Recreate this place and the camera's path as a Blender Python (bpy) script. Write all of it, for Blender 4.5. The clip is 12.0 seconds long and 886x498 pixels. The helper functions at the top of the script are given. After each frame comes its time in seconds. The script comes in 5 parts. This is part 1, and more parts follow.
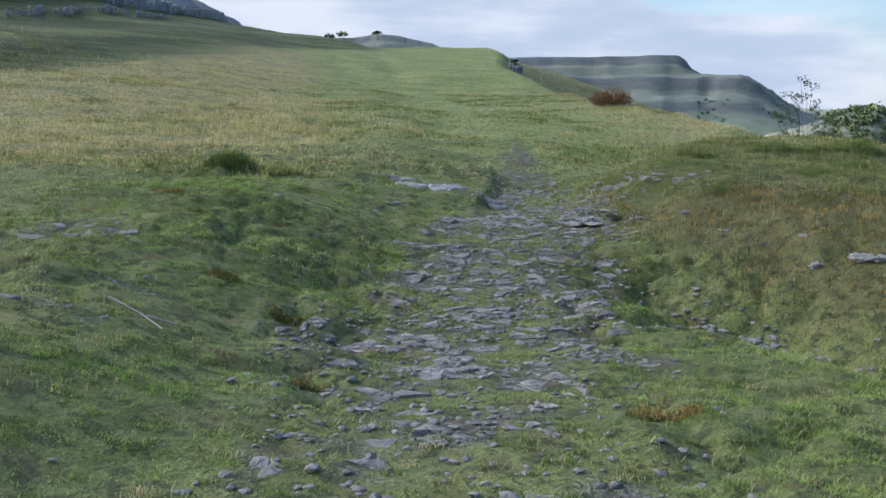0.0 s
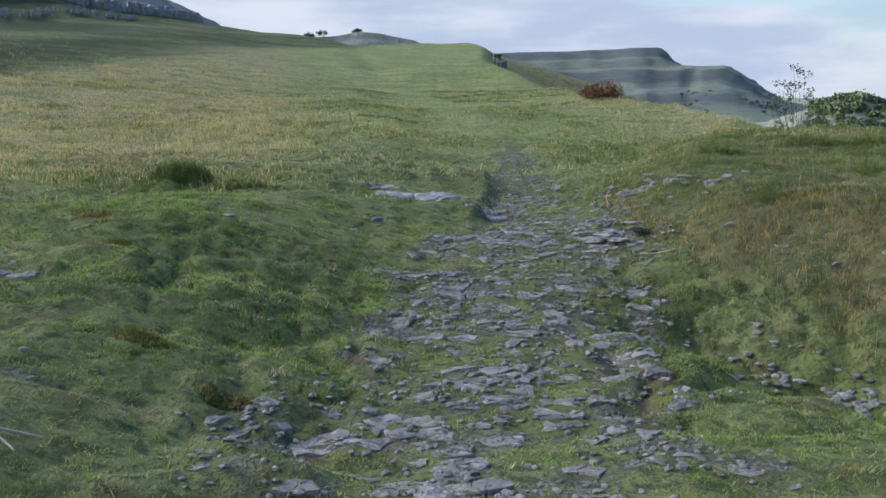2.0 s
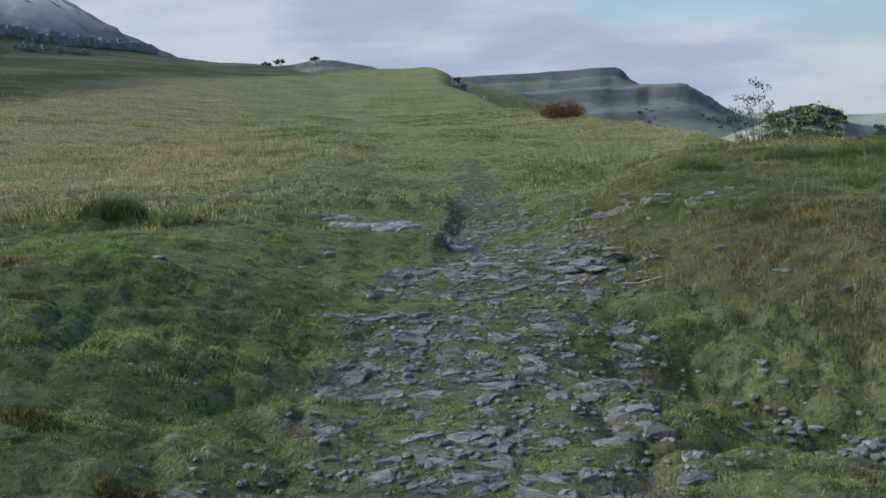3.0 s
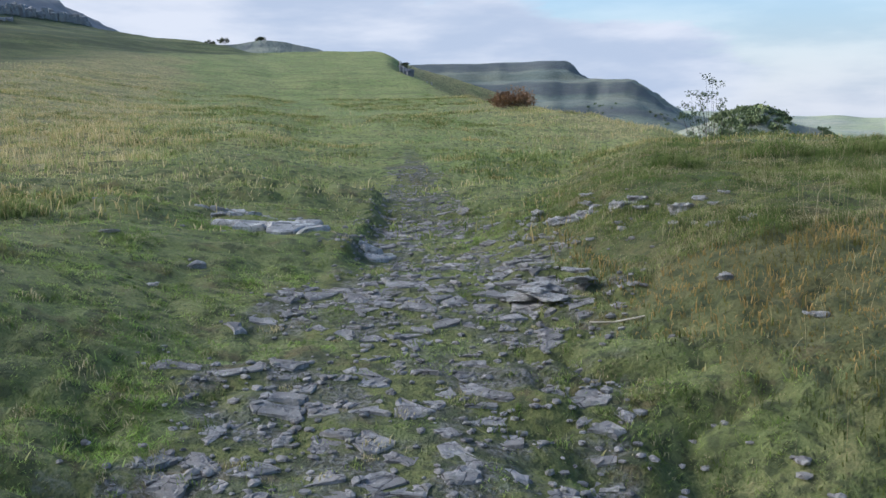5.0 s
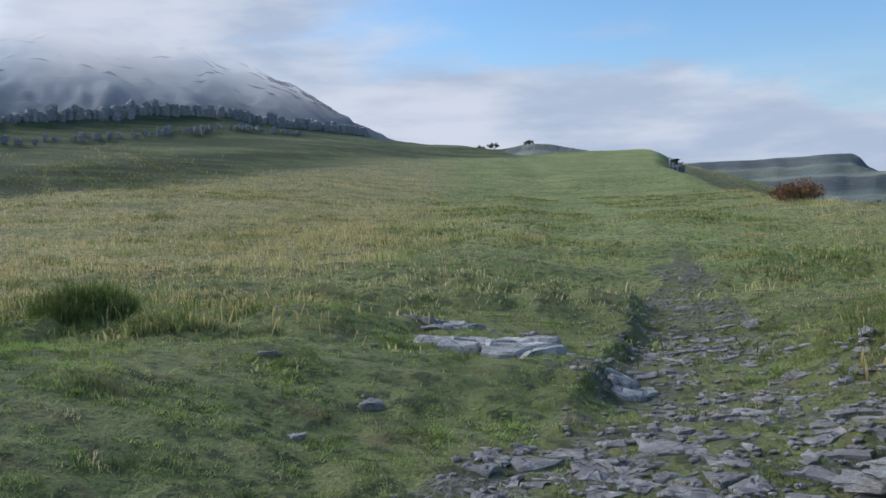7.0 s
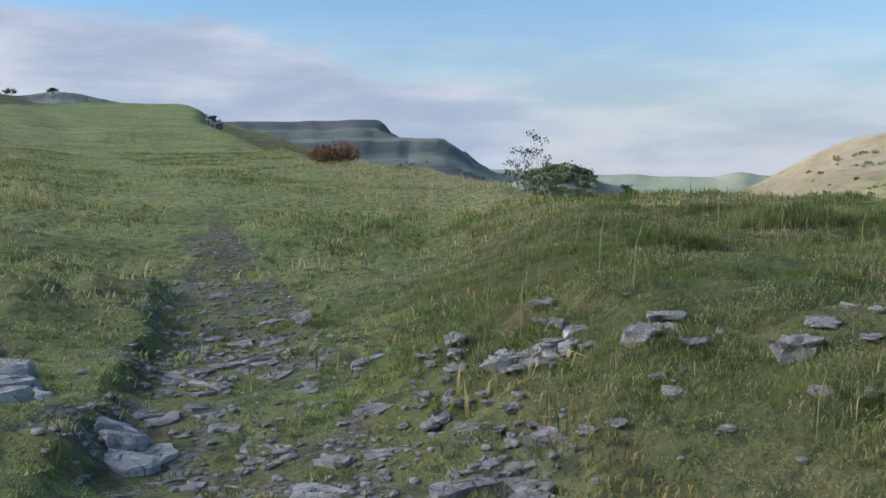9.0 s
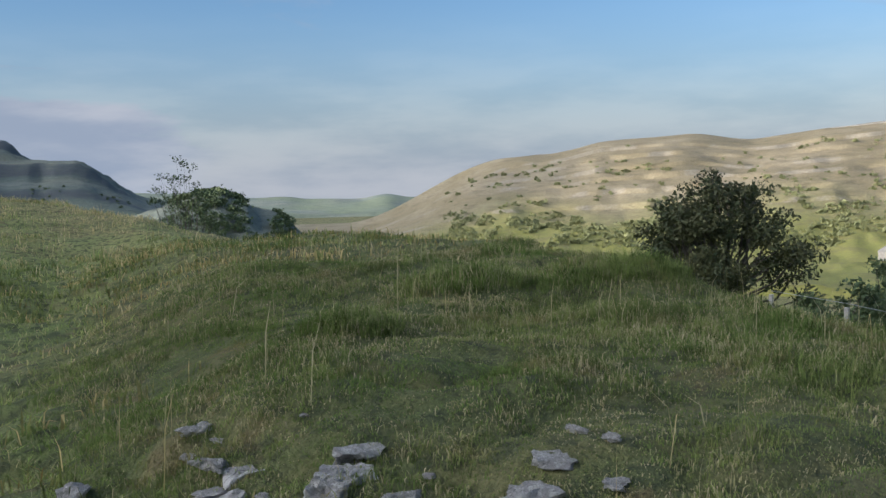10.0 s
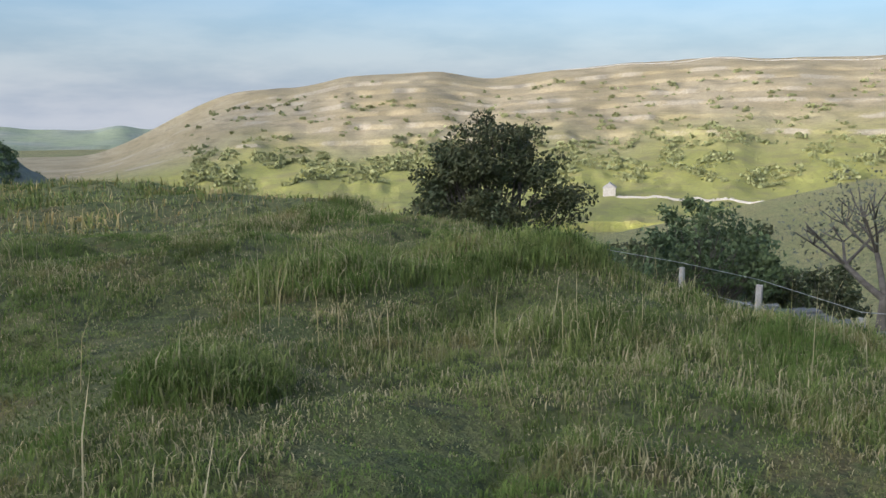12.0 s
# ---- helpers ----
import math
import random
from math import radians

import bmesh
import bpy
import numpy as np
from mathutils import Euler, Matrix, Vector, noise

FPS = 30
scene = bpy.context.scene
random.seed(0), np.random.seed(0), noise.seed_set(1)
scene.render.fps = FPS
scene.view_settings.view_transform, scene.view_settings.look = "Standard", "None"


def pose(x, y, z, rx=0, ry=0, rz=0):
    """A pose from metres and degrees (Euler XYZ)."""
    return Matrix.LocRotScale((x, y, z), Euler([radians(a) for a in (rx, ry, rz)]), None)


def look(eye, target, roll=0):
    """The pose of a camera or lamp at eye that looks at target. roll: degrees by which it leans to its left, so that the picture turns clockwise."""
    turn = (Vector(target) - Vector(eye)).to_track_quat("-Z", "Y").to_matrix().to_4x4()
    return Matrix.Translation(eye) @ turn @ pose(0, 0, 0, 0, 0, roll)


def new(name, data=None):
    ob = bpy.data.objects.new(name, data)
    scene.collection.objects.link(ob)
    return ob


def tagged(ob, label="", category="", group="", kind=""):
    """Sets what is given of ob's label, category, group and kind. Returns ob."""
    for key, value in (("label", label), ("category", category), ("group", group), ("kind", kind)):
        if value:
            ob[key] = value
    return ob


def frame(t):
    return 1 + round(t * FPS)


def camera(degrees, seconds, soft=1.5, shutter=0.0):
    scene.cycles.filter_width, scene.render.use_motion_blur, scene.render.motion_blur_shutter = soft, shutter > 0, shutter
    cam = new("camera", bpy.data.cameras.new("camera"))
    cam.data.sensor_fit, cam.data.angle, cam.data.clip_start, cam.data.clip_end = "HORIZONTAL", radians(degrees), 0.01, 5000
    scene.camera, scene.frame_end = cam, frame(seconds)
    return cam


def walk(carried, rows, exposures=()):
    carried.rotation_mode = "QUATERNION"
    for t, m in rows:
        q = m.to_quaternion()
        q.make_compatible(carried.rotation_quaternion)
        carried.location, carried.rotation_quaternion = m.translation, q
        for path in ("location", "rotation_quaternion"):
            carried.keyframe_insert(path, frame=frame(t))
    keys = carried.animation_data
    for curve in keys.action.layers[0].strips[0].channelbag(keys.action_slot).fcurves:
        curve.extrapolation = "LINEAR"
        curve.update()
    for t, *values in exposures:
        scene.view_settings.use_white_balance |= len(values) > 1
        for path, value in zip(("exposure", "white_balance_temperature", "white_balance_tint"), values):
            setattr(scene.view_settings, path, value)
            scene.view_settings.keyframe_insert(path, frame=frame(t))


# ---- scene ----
cam = camera(49.5, 12.0, 1.5)
PATH = [
    (0, -0.001, 0.001, 1.699, -8.3, -0.01, 0),
    (0.5, -0.042, 0.653, 1.736, -8.69, 0.28, -0.17),
    (1, -0.094, 1.289, 1.759, -8.69, 0.68, -0.41),
    (1.5, -0.063, 1.894, 1.721, -9.14, 0.99, -0.56),
    (2, -0.057, 2.448, 1.678, -8.46, 1.31, -1.01),
    (2.5, -0.015, 3.003, 1.639, -7.91, 2.14, -2.73),
    (3, 0.039, 3.63, 1.622, -7.09, 3.1, -3.31),
    (3.5, 0.157, 4.258, 1.59, -6.45, 3.13, -6.16),
    (3.7, 0.201, 4.538, 1.546, -6.58, 2.87, -7.07),
    (5.3, 0.608, 6.772, 1.491, -8.03, 0.96, -6.15),
    (5.5, 0.649, 7.031, 1.487, -8.07, 1.02, -5.52),
    (6, 0.61, 7.687, 1.415, -8.05, 0.82, 5.29),
    (6.5, 0.705, 8.373, 1.318, -2.12, 0.89, 8.1),
    (6.7, 0.727, 8.653, 1.331, -1.36, 2.12, 9.74),
    (8.3, 0.849, 10.679, 1.373, -3.11, 3.38, 1.9),
    (8.5, 0.86, 10.941, 1.396, -3.6, 2.93, -1.35),
    (9, 0.973, 11.531, 1.397, -4.65, 0.95, -17.43),
    (9.5, 1.27, 12.098, 1.592, -5, 1.1, -27.94),
    (10, 1.5, 12.683, 1.691, -3.74, 1.42, -37.97),
    (10.5, 1.709, 13.273, 1.694, -0.72, 1.27, -39.83),
    (11, 1.926, 13.885, 1.719, -2.69, 1.32, -46.72),
    (11.5, 2.161, 14.384, 1.778, -4.42, 0.49, -49.54),
    (12, 2.357, 14.806, 1.82, -7.82, 0.33, -53.05),
]
EXPOSURES = [(t, e - 0.16, 5700, 11) for t, e in ((0, 1.05), (0.5, 1.1), (1.0, 1.05), (1.5, 1.0), (2.0, 0.95), (2.5, 0.55), (3.0, 0.6), (3.5, 0.65), (5.5, 1.05), (6.0, 0.9), (6.5, 0.75), (8.5, 0.8), (9.0, 0.7), (9.5, 0.6), (10.0, 0.35), (10.5, 0.35), (11.0, 0.35), (11.5, 0.38), (12.0, 0.6))]
walk(cam, [(t, pose(x, y, z, 90 + pitch, roll, yaw)) for t, x, y, z, pitch, roll, yaw in PATH], EXPOSURES)

# ---- world and sun ----
world = bpy.data.worlds.new("world")
scene.world = world
world.use_nodes = True
wn, wl = world.node_tree.nodes, world.node_tree.links
wn.clear()


def mixc(nt, fac, a, b, blend="MIX"):
    n = nt.nodes.new("ShaderNodeMix")
    n.data_type, n.blend_type = "RGBA", blend
    for i, v in ((0, fac), (6, a), (7, b)):
        if hasattr(v, "is_linked"):
            nt.links.new(v, n.inputs[i])
        else:
            n.inputs[i].default_value = v if i == 0 else (*v, 1)
    return n.outputs[2]


def ramp(nt, v, lo, hi, a=0.0, b=1.0):
    n = nt.nodes.new("ShaderNodeMapRange")
    n.interpolation_type = "SMOOTHSTEP"
    nt.links.new(v, n.inputs[0])
    for i, x in zip((1, 2, 3, 4), (lo, hi, a, b)):
        n.inputs[i].default_value = x
    return n.outputs[0]


def calc(nt, op, a, b=0.0):
    n = nt.nodes.new("ShaderNodeMath")
    n.operation = op
    for i, v in ((0, a), (1, b)):
        if hasattr(v, "is_linked"):
            nt.links.new(v, n.inputs[i])
        else:
            n.inputs[i].default_value = v
    return n.outputs[0]


def noise_of(nt, vec, scale, detail=4.0, rough=0.55, dist=0.0):
    n = nt.nodes.new("ShaderNodeTexNoise")
    if vec is not None:
        nt.links.new(vec, n.inputs["Vector"])
    for k, v in (("Scale", scale), ("Detail", detail), ("Roughness", rough), ("Distortion", dist)):
        n.inputs[k].default_value = v
    return n.outputs[0]


def mapped(nt, vec, scale):
    n = nt.nodes.new("ShaderNodeMapping")
    nt.links.new(vec, n.inputs[0])
    n.inputs["Scale"].default_value = scale
    return n.outputs[0]


# sky: clear blue behind broken cloud that thickens to the north-west
wt = world.node_tree
sky = wt.nodes.new("ShaderNodeTexSky")
sky.sky_type, sky.sun_disc = "NISHITA", False
SUN_EL, SUN_AZ = 8.0, 286.0   # low sun, azimuth clockwise from +y
sky.sun_elevation, sky.sun_rotation = radians(SUN_EL), radians(SUN_AZ)
sky.air_density, sky.dust_density, sky.ozone_density = 1.0, 0.4, 1.5
SKY_STRENGTH, CLOUD_LIGHT, SUN_GLOW = 0.14, 0.46, 13.0   # cloud out of view round the sun is brightened to lift the field
bg_sky = wt.nodes.new("ShaderNodeBackground")
bg_sky.inputs["Strength"].default_value = SKY_STRENGTH
wl.new(mixc(wt, 1.0, sky.outputs[0], (0.86, 0.98, 1.22), "MULTIPLY"), bg_sky.inputs["Color"])
way = wt.nodes.new("ShaderNodeTexCoord").outputs["Generated"]
sep = wt.nodes.new("ShaderNodeSeparateXYZ")
wl.new(way, sep.inputs[0])
wx, wy, wz = sep.outputs
low = calc(wt, "ADD", calc(wt, "MAXIMUM", wz, 0.0), 0.16)
comb = wt.nodes.new("ShaderNodeCombineXYZ")
wl.new(calc(wt, "DIVIDE", wx, low), comb.inputs[0])
wl.new(calc(wt, "DIVIDE", wy, low), comb.inputs[1])
layer = noise_of(wt, mapped(wt, comb.outputs[0], (1.0, 1.5, 1.0)), 1.1, 7.0, 0.55, 0.4)
puffs = noise_of(wt, mapped(wt, way, (3.0, 3.0, 9.0)), 1.6, 6.0, 0.6, 0.3)
north = calc(wt, "SUBTRACT", wy, calc(wt, "MULTIPLY", wx, 0.95))     # 1 to the north, falls towards the east
bank_top = calc(wt, "ADD", calc(wt, "ADD", calc(wt, "MULTIPLY", north, 0.17), -0.01), calc(wt, "MULTIPLY", calc(wt, "SUBTRACT", puffs, 0.5), 0.16))
bank = calc(wt, "MULTIPLY", ramp(wt, calc(wt, "SUBTRACT", bank_top, wz), -0.012, 0.03), ramp(wt, north, 0.15, 0.62))
cap = calc(wt, "MULTIPLY", ramp(wt, calc(wt, "SUBTRACT", calc(wt, "MULTIPLY", wx, -1.0), calc(wt, "MULTIPLY", puffs, 0.5)), -0.12, 0.12), ramp(wt, wz, 0.95, 0.6))
wisps = ramp(wt, layer, 0.52, 0.72, 0.0, 0.6)
cover = calc(wt, "MAXIMUM", calc(wt, "MAXIMUM", bank, cap), wisps)
cover = calc(wt, "MAXIMUM", cover, ramp(wt, wz, 0.2, 0.0, 0.0, 0.9))
# bright thin cloud added above the sun, out of view, to light the field
glow = calc(wt, "ADD", calc(wt, "ADD", calc(wt, "MULTIPLY", wx, 0.87 * math.sin(radians(SUN_AZ))), calc(wt, "MULTIPLY", wy, 0.87 * math.cos(radians(SUN_AZ)))), calc(wt, "MULTIPLY", wz, 0.5))
tone = noise_of(wt, mapped(wt, way, (2.5, 2.5, 11.0)), 2.2, 5.0, 0.55)
cloud_colour = mixc(wt, ramp(wt, tone, 0.35, 0.68), (0.66, 0.73, 0.84), (0.98, 0.98, 1.0))
cloud_colour = mixc(wt, ramp(wt, glow, 0.74, 0.95), cloud_colour, (1.0, 0.95, 0.90))
bg_cloud = wt.nodes.new("ShaderNodeBackground")
wl.new(calc(wt, "MULTIPLY", ramp(wt, glow, 0.74, 1.0, 1.0, SUN_GLOW), CLOUD_LIGHT), bg_cloud.inputs["Strength"])
wl.new(cloud_colour, bg_cloud.inputs["Color"])
mix_sky = wt.nodes.new("ShaderNodeMixShader")
wl.new(cover, mix_sky.inputs[0])
wl.new(bg_sky.outputs[0], mix_sky.inputs[1])
wl.new(bg_cloud.outputs[0], mix_sky.inputs[2])
wl.new(mix_sky.outputs[0], wt.nodes.new("ShaderNodeOutputWorld").inputs[0])
sun = new("sun", bpy.data.lights.new("sun", "SUN"))
sun.data.energy, sun.data.angle, sun.data.color = 3.2, radians(0.5), (1.0, 0.84, 0.64)
sun.matrix_world = look((0, 0, 100), (-100 * math.sin(radians(SUN_AZ)), -100 * math.cos(radians(SUN_AZ)), 100 - 100 * math.tan(radians(SUN_EL))))


# ---- terrain ----
def lattice(ix, iy, seed):
    n = (ix.astype(np.int64) * 374761393 + iy.astype(np.int64) * 668265263 + seed * 1442695041) & 0x7FFFFFFF
    n = ((n ^ (n >> 13)) * 1274126177) & 0x7FFFFFFF
    return ((n ^ (n >> 16)) & 0xFFFF) / 65535.0 * 2 - 1


def vnoise(x, y, size, seed=0):
    """Smooth noise in -1..1 with features of that size in metres."""
    x, y = np.asarray(x, float) / size, np.asarray(y, float) / size
    ix, iy = np.floor(x), np.floor(y)
    fx, fy = x - ix, y - iy
    fx, fy = fx * fx * (3 - 2 * fx), fy * fy * (3 - 2 * fy)
    a, b = lattice(ix, iy, seed), lattice(ix + 1, iy, seed)
    c, d = lattice(ix, iy + 1, seed), lattice(ix + 1, iy + 1, seed)
    return (a + (b - a) * fx) * (1 - fy) + (c + (d - c) * fx) * fy


def smooth(a, b, v):
    t = np.clip((v - a) / (b - a), 0, 1)
    return t * t * (3 - 2 * t)


def path_x(y):
    return np.interp(y, [-5, 5, 10, 13.3, 15.5, 17.7, 22, 28, 45, 85, 130], [0.1, 0.15, 0.45, 1.05, 1.4, 1.5, 1.75, 2.1, 1.0, -3.0, -9.0])


def rim_x(y):
    """Where the knoll and the field break down to the valley."""
    return np.interp(y, [-20, 4, 11, 17, 21, 29, 48, 70, 90, 110, 130], [6.0, 6.2, 6.5, 6.9, 8.6, 10.6, 10.6, 8.0, 4.6, 6.0, 4.5])


def trench_edge(y):
    """The left edge of the sunk stretch of track."""
    return np.interp(y, [14, 16, 18, 20.3, 25, 30], [0.45, 0.7, 0.87, 1.1, 1.75, 2.1])


HUMMOCKS = [(-3.7, 16.7, 0.42, 0.34), (-2.75, 16.3, 0.35, 0.12), (6.3, 18.6, 0.5, 0.18), (7.6, 18.2, 0.6, 0.2), (4.6, 17.6, 0.3, 0.1)]


MOUNDS = [(-1.7, 17.2, 0.5, 0.1), (0.2, 16.35, 0.4, 0.07), (-1.9, 10.6, 0.45, 0.1)]


def height(x, y):
    x, y = np.asarray(x, float), np.asarray(y, float)
    yy = y + 0.8 * vnoise(x, y, 5.0, 3)
    z = np.interp(yy, [-60, 0, 5, 7.5, 9, 11, 13, 15, 18, 22, 27, 35, 50, 70, 100, 120, 140, 200],
                  [0, 0, -0.13, -0.32, -0.35, -0.2, -0.04, 0.12, 0.24, 0.32, 0.45, 0.8, 1.6, 3.0, 7.0, 9.2, 8.2, 6.0])
    px = path_x(y)
    dx = x - px
    # field to the left
    z = z + 0.7 * smooth(0.9, 4.0, -dx) * smooth(-3, 6, y) * (1 - 0.5 * smooth(12.5, 17, y))
    # bank and knoll to the right, gully at its foot
    xb = 1.75 + np.maximum(0, 13.3 - y) * 0.4 + np.maximum(0, y - 16.5) * 0.35
    z = z + (0.56 - 0.3 * smooth(24, 34, y)) * smooth(0, 2.5 + 0.5 * np.maximum(0, 13.3 - y), x - xb) * (1 - smooth(44, 65, y))
    gx = 3.05 + (10.1 - y) * 0.42
    z = z - 0.62 * np.exp(-((x - gx) / 0.9) ** 2) * smooth(12.4, 10.4, y) * smooth(2.0, 5.5, y)
    # hollow with the taller bank behind it
    z = z - 0.75 * np.exp(-((x - 9.5) / 3.5) ** 2 - ((y - 35) / 6) ** 2)
    # sunk stretch of the track
    tr = smooth(14.2, 16.2, y) * smooth(25, 18.5, y)
    edge = trench_edge(y) + 0.10 * vnoise(x, y, 0.6, 9)
    z = z - 0.12 * tr * smooth(-0.12, 0.2, x - edge) * smooth(2.2, 0.5, x - edge)
    z = z + 0.04 * tr * smooth(-0.04, 0.10, edge - x) * smooth(2.8, 0.5, edge - x)
    # valley to the right
    over = np.maximum(0, x - rim_x(y))
    z = z - np.minimum(np.minimum(0.10 * over * over, 0.26 * over) * (1 + 1.6 * smooth(45, 62, y) * smooth(128, 116, y) + 1.0 * smooth(84, 98, y) * smooth(114, 108, y)), 36) - 0.004 * np.minimum(over, 200)
    # the crest falls away to the far side
    z = z - 0.35 * np.clip(y - 128, 0, 100)
    # terraced hill to the left
    s = (x + 27) * -0.967 + (y - 50) * 0.254 + 1.6 * vnoise(x, y, 20, 5)
    z = z + 1.6 * smooth(-6, -22, x) * smooth(30, 52, y) * smooth(115, 85, y)
    hill = 0.82 * (1 - 0.35 * smooth(90, 125, y)) * (2.2 * smooth(0, 7, s) + 1.0 * smooth(7, 12, s) + 0.8 * smooth(12.3, 13.4, s) + 0.9 * smooth(13.6, 17, s) + 1.1 * smooth(17, 18.3, s))
    z = z + hill * smooth(15, 45, y + 0.3 * np.abs(x))
    # unseen high ground added to the west to keep the low sun off the field
    z = z + 40 * smooth(-95, -160, x) * smooth(240, 190, y)
    # hummocks in the turf
    for hx, hy, hr, hh in HUMMOCKS + MOUNDS:
        z = z + hh * np.exp(-((x - hx) ** 2 + (y - hy) ** 2) / hr ** 2)
    z = np.maximum(z, -37 + 0.6 * vnoise(x, y, 90, 15))
    # relief
    near = smooth(60, 25, np.hypot(x, y - 8))
    z = z + 0.05 * vnoise(x, y, 1.6, 11) + 0.06 * vnoise(x, y, 4.5, 12) * smooth(0.8, 2.5, np.abs(dx)) + 0.035 * vnoise(x * 0.7, y, 0.55, 13) * smooth(0.5, 1.8, np.abs(dx)) + 0.018 * vnoise(x, y, 0.26, 16)
    z = z + (1 - near) * 0.3 * vnoise(x, y, 14, 14) + smooth(14, 20, y) * smooth(120, 60, y) * (0.05 * vnoise(x * 0.45, y, 0.9, 17) + 0.10 * vnoise(x * 0.4, y, 2.6, 18))
    # knobbly turf: rounded cushions with sharp creases between them
    turf_part = smooth(0.35, 1.0, np.abs(dx) / np.interp(y, [2, 9, 15, 24], [1.0, 1.2, 1.1, 0.6])) * smooth(60, 40, y) * smooth(-30, -18, x)
    patch = np.clip(0.6 + 0.8 * vnoise(x, y, 2.3, 22), 0.15, 1.3)
    z = z + turf_part * patch * (0.14 * (np.sqrt(np.abs(vnoise(x, y * 1.2, 0.55, 19)) + 0.004) - 0.5) + 0.085 * (np.sqrt(np.abs(vnoise(x, y, 0.27, 20)) + 0.004) - 0.5))
    return z + smooth(14, 20, y) * smooth(90, 60, y) * 0.10 * (np.sqrt(np.abs(vnoise(x * 0.6, y, 1.1, 21)) + 0.004) - 0.5)


def graded(lo, hi, step, far, growth):
    mid = list(np.arange(lo, hi + step / 2, step))
    s, a, b = step, [], []
    p, q = lo, mid[-1]
    while p > -far or q < far:
        s *= growth
        p, q = p - s, q + s
        a.append(p), b.append(q)
    return np.array(a[::-1] + mid + b)


def grid_mesh(name, xs, ys, zf):
    X, Y = np.meshgrid(xs, ys)
    co = np.stack([X, Y, zf(X, Y)], -1).reshape(-1, 3)
    nx, ny = len(xs), len(ys)
    i = (np.arange(ny - 1)[:, None] * nx + np.arange(nx - 1)[None, :]).reshape(-1)
    faces = np.stack([i, i + 1, i + nx + 1, i + nx], -1)
    me = bpy.data.meshes.new(name)
    me.from_pydata(co, [], faces)
    me.polygons.foreach_set("use_smooth", np.ones(len(faces), bool))
    me.update()
    return me


def part(name, me, material, parent=None, label="", m=None):
    """One mesh object, under a thing or a part where a parent is given."""
    if isinstance(me, bmesh.types.BMesh):
        bm, me = me, bpy.data.meshes.new(name)
        bm.to_mesh(me)
        bm.free()
    ob = new(name, me)
    if material and not me.materials:
        me.materials.append(material)
    if parent:
        ob.parent = parent
    if m is not None:
        ob.matrix_basis = m
    return tagged(ob, label) if label else ob


def raw_mesh(name, verts, faces, smooth_faces=True, **attributes):
    """A mesh from numpy arrays; faces all with the same number of corners; attributes one value a vertex."""
    me = bpy.data.meshes.new(name)
    n, k = faces.shape
    me.vertices.add(len(verts)), me.loops.add(n * k), me.polygons.add(n)
    me.vertices.foreach_set("co", np.ascontiguousarray(verts, np.float32).ravel())
    me.loops.foreach_set("vertex_index", np.ascontiguousarray(faces, np.int32).ravel())
    me.polygons.foreach_set("loop_start", np.arange(0, n * k, k, dtype=np.int32))
    me.polygons.foreach_set("use_smooth", np.full(n, smooth_faces))
    for key, value in attributes.items():
        me.attributes.new(key, "FLOAT", "POINT").data.foreach_set("value", np.ascontiguousarray(value, np.float32).ravel())
    me.update(calc_edges=True)
    return me


# ---- materials ----
def material(name, rough=0.9):
    m = bpy.data.materials.new(name)
    m.use_nodes = True
    nt = m.node_tree
    b = nt.nodes["Principled BSDF"]
    b.inputs["Roughness"].default_value = rough
    b.inputs["Specular IOR Level"].default_value = 0.25
    return m, nt, b


def attribute(nt, name):
    n = nt.nodes.new("ShaderNodeAttribute")
    n.attribute_name = name
    return n.outputs["Fac"]


def place(nt):
    return nt.nodes.new("ShaderNodeTexCoord").outputs["Object"]


def bump(nt, b, h, strength, distance):
    n = nt.nodes.new("ShaderNodeBump")
    n.inputs["Strength"].default_value, n.inputs["Distance"].default_value = strength, distance
    nt.links.new(h, n.inputs["Height"])
    nt.links.new(n.outputs[0], b.inputs["Normal"])


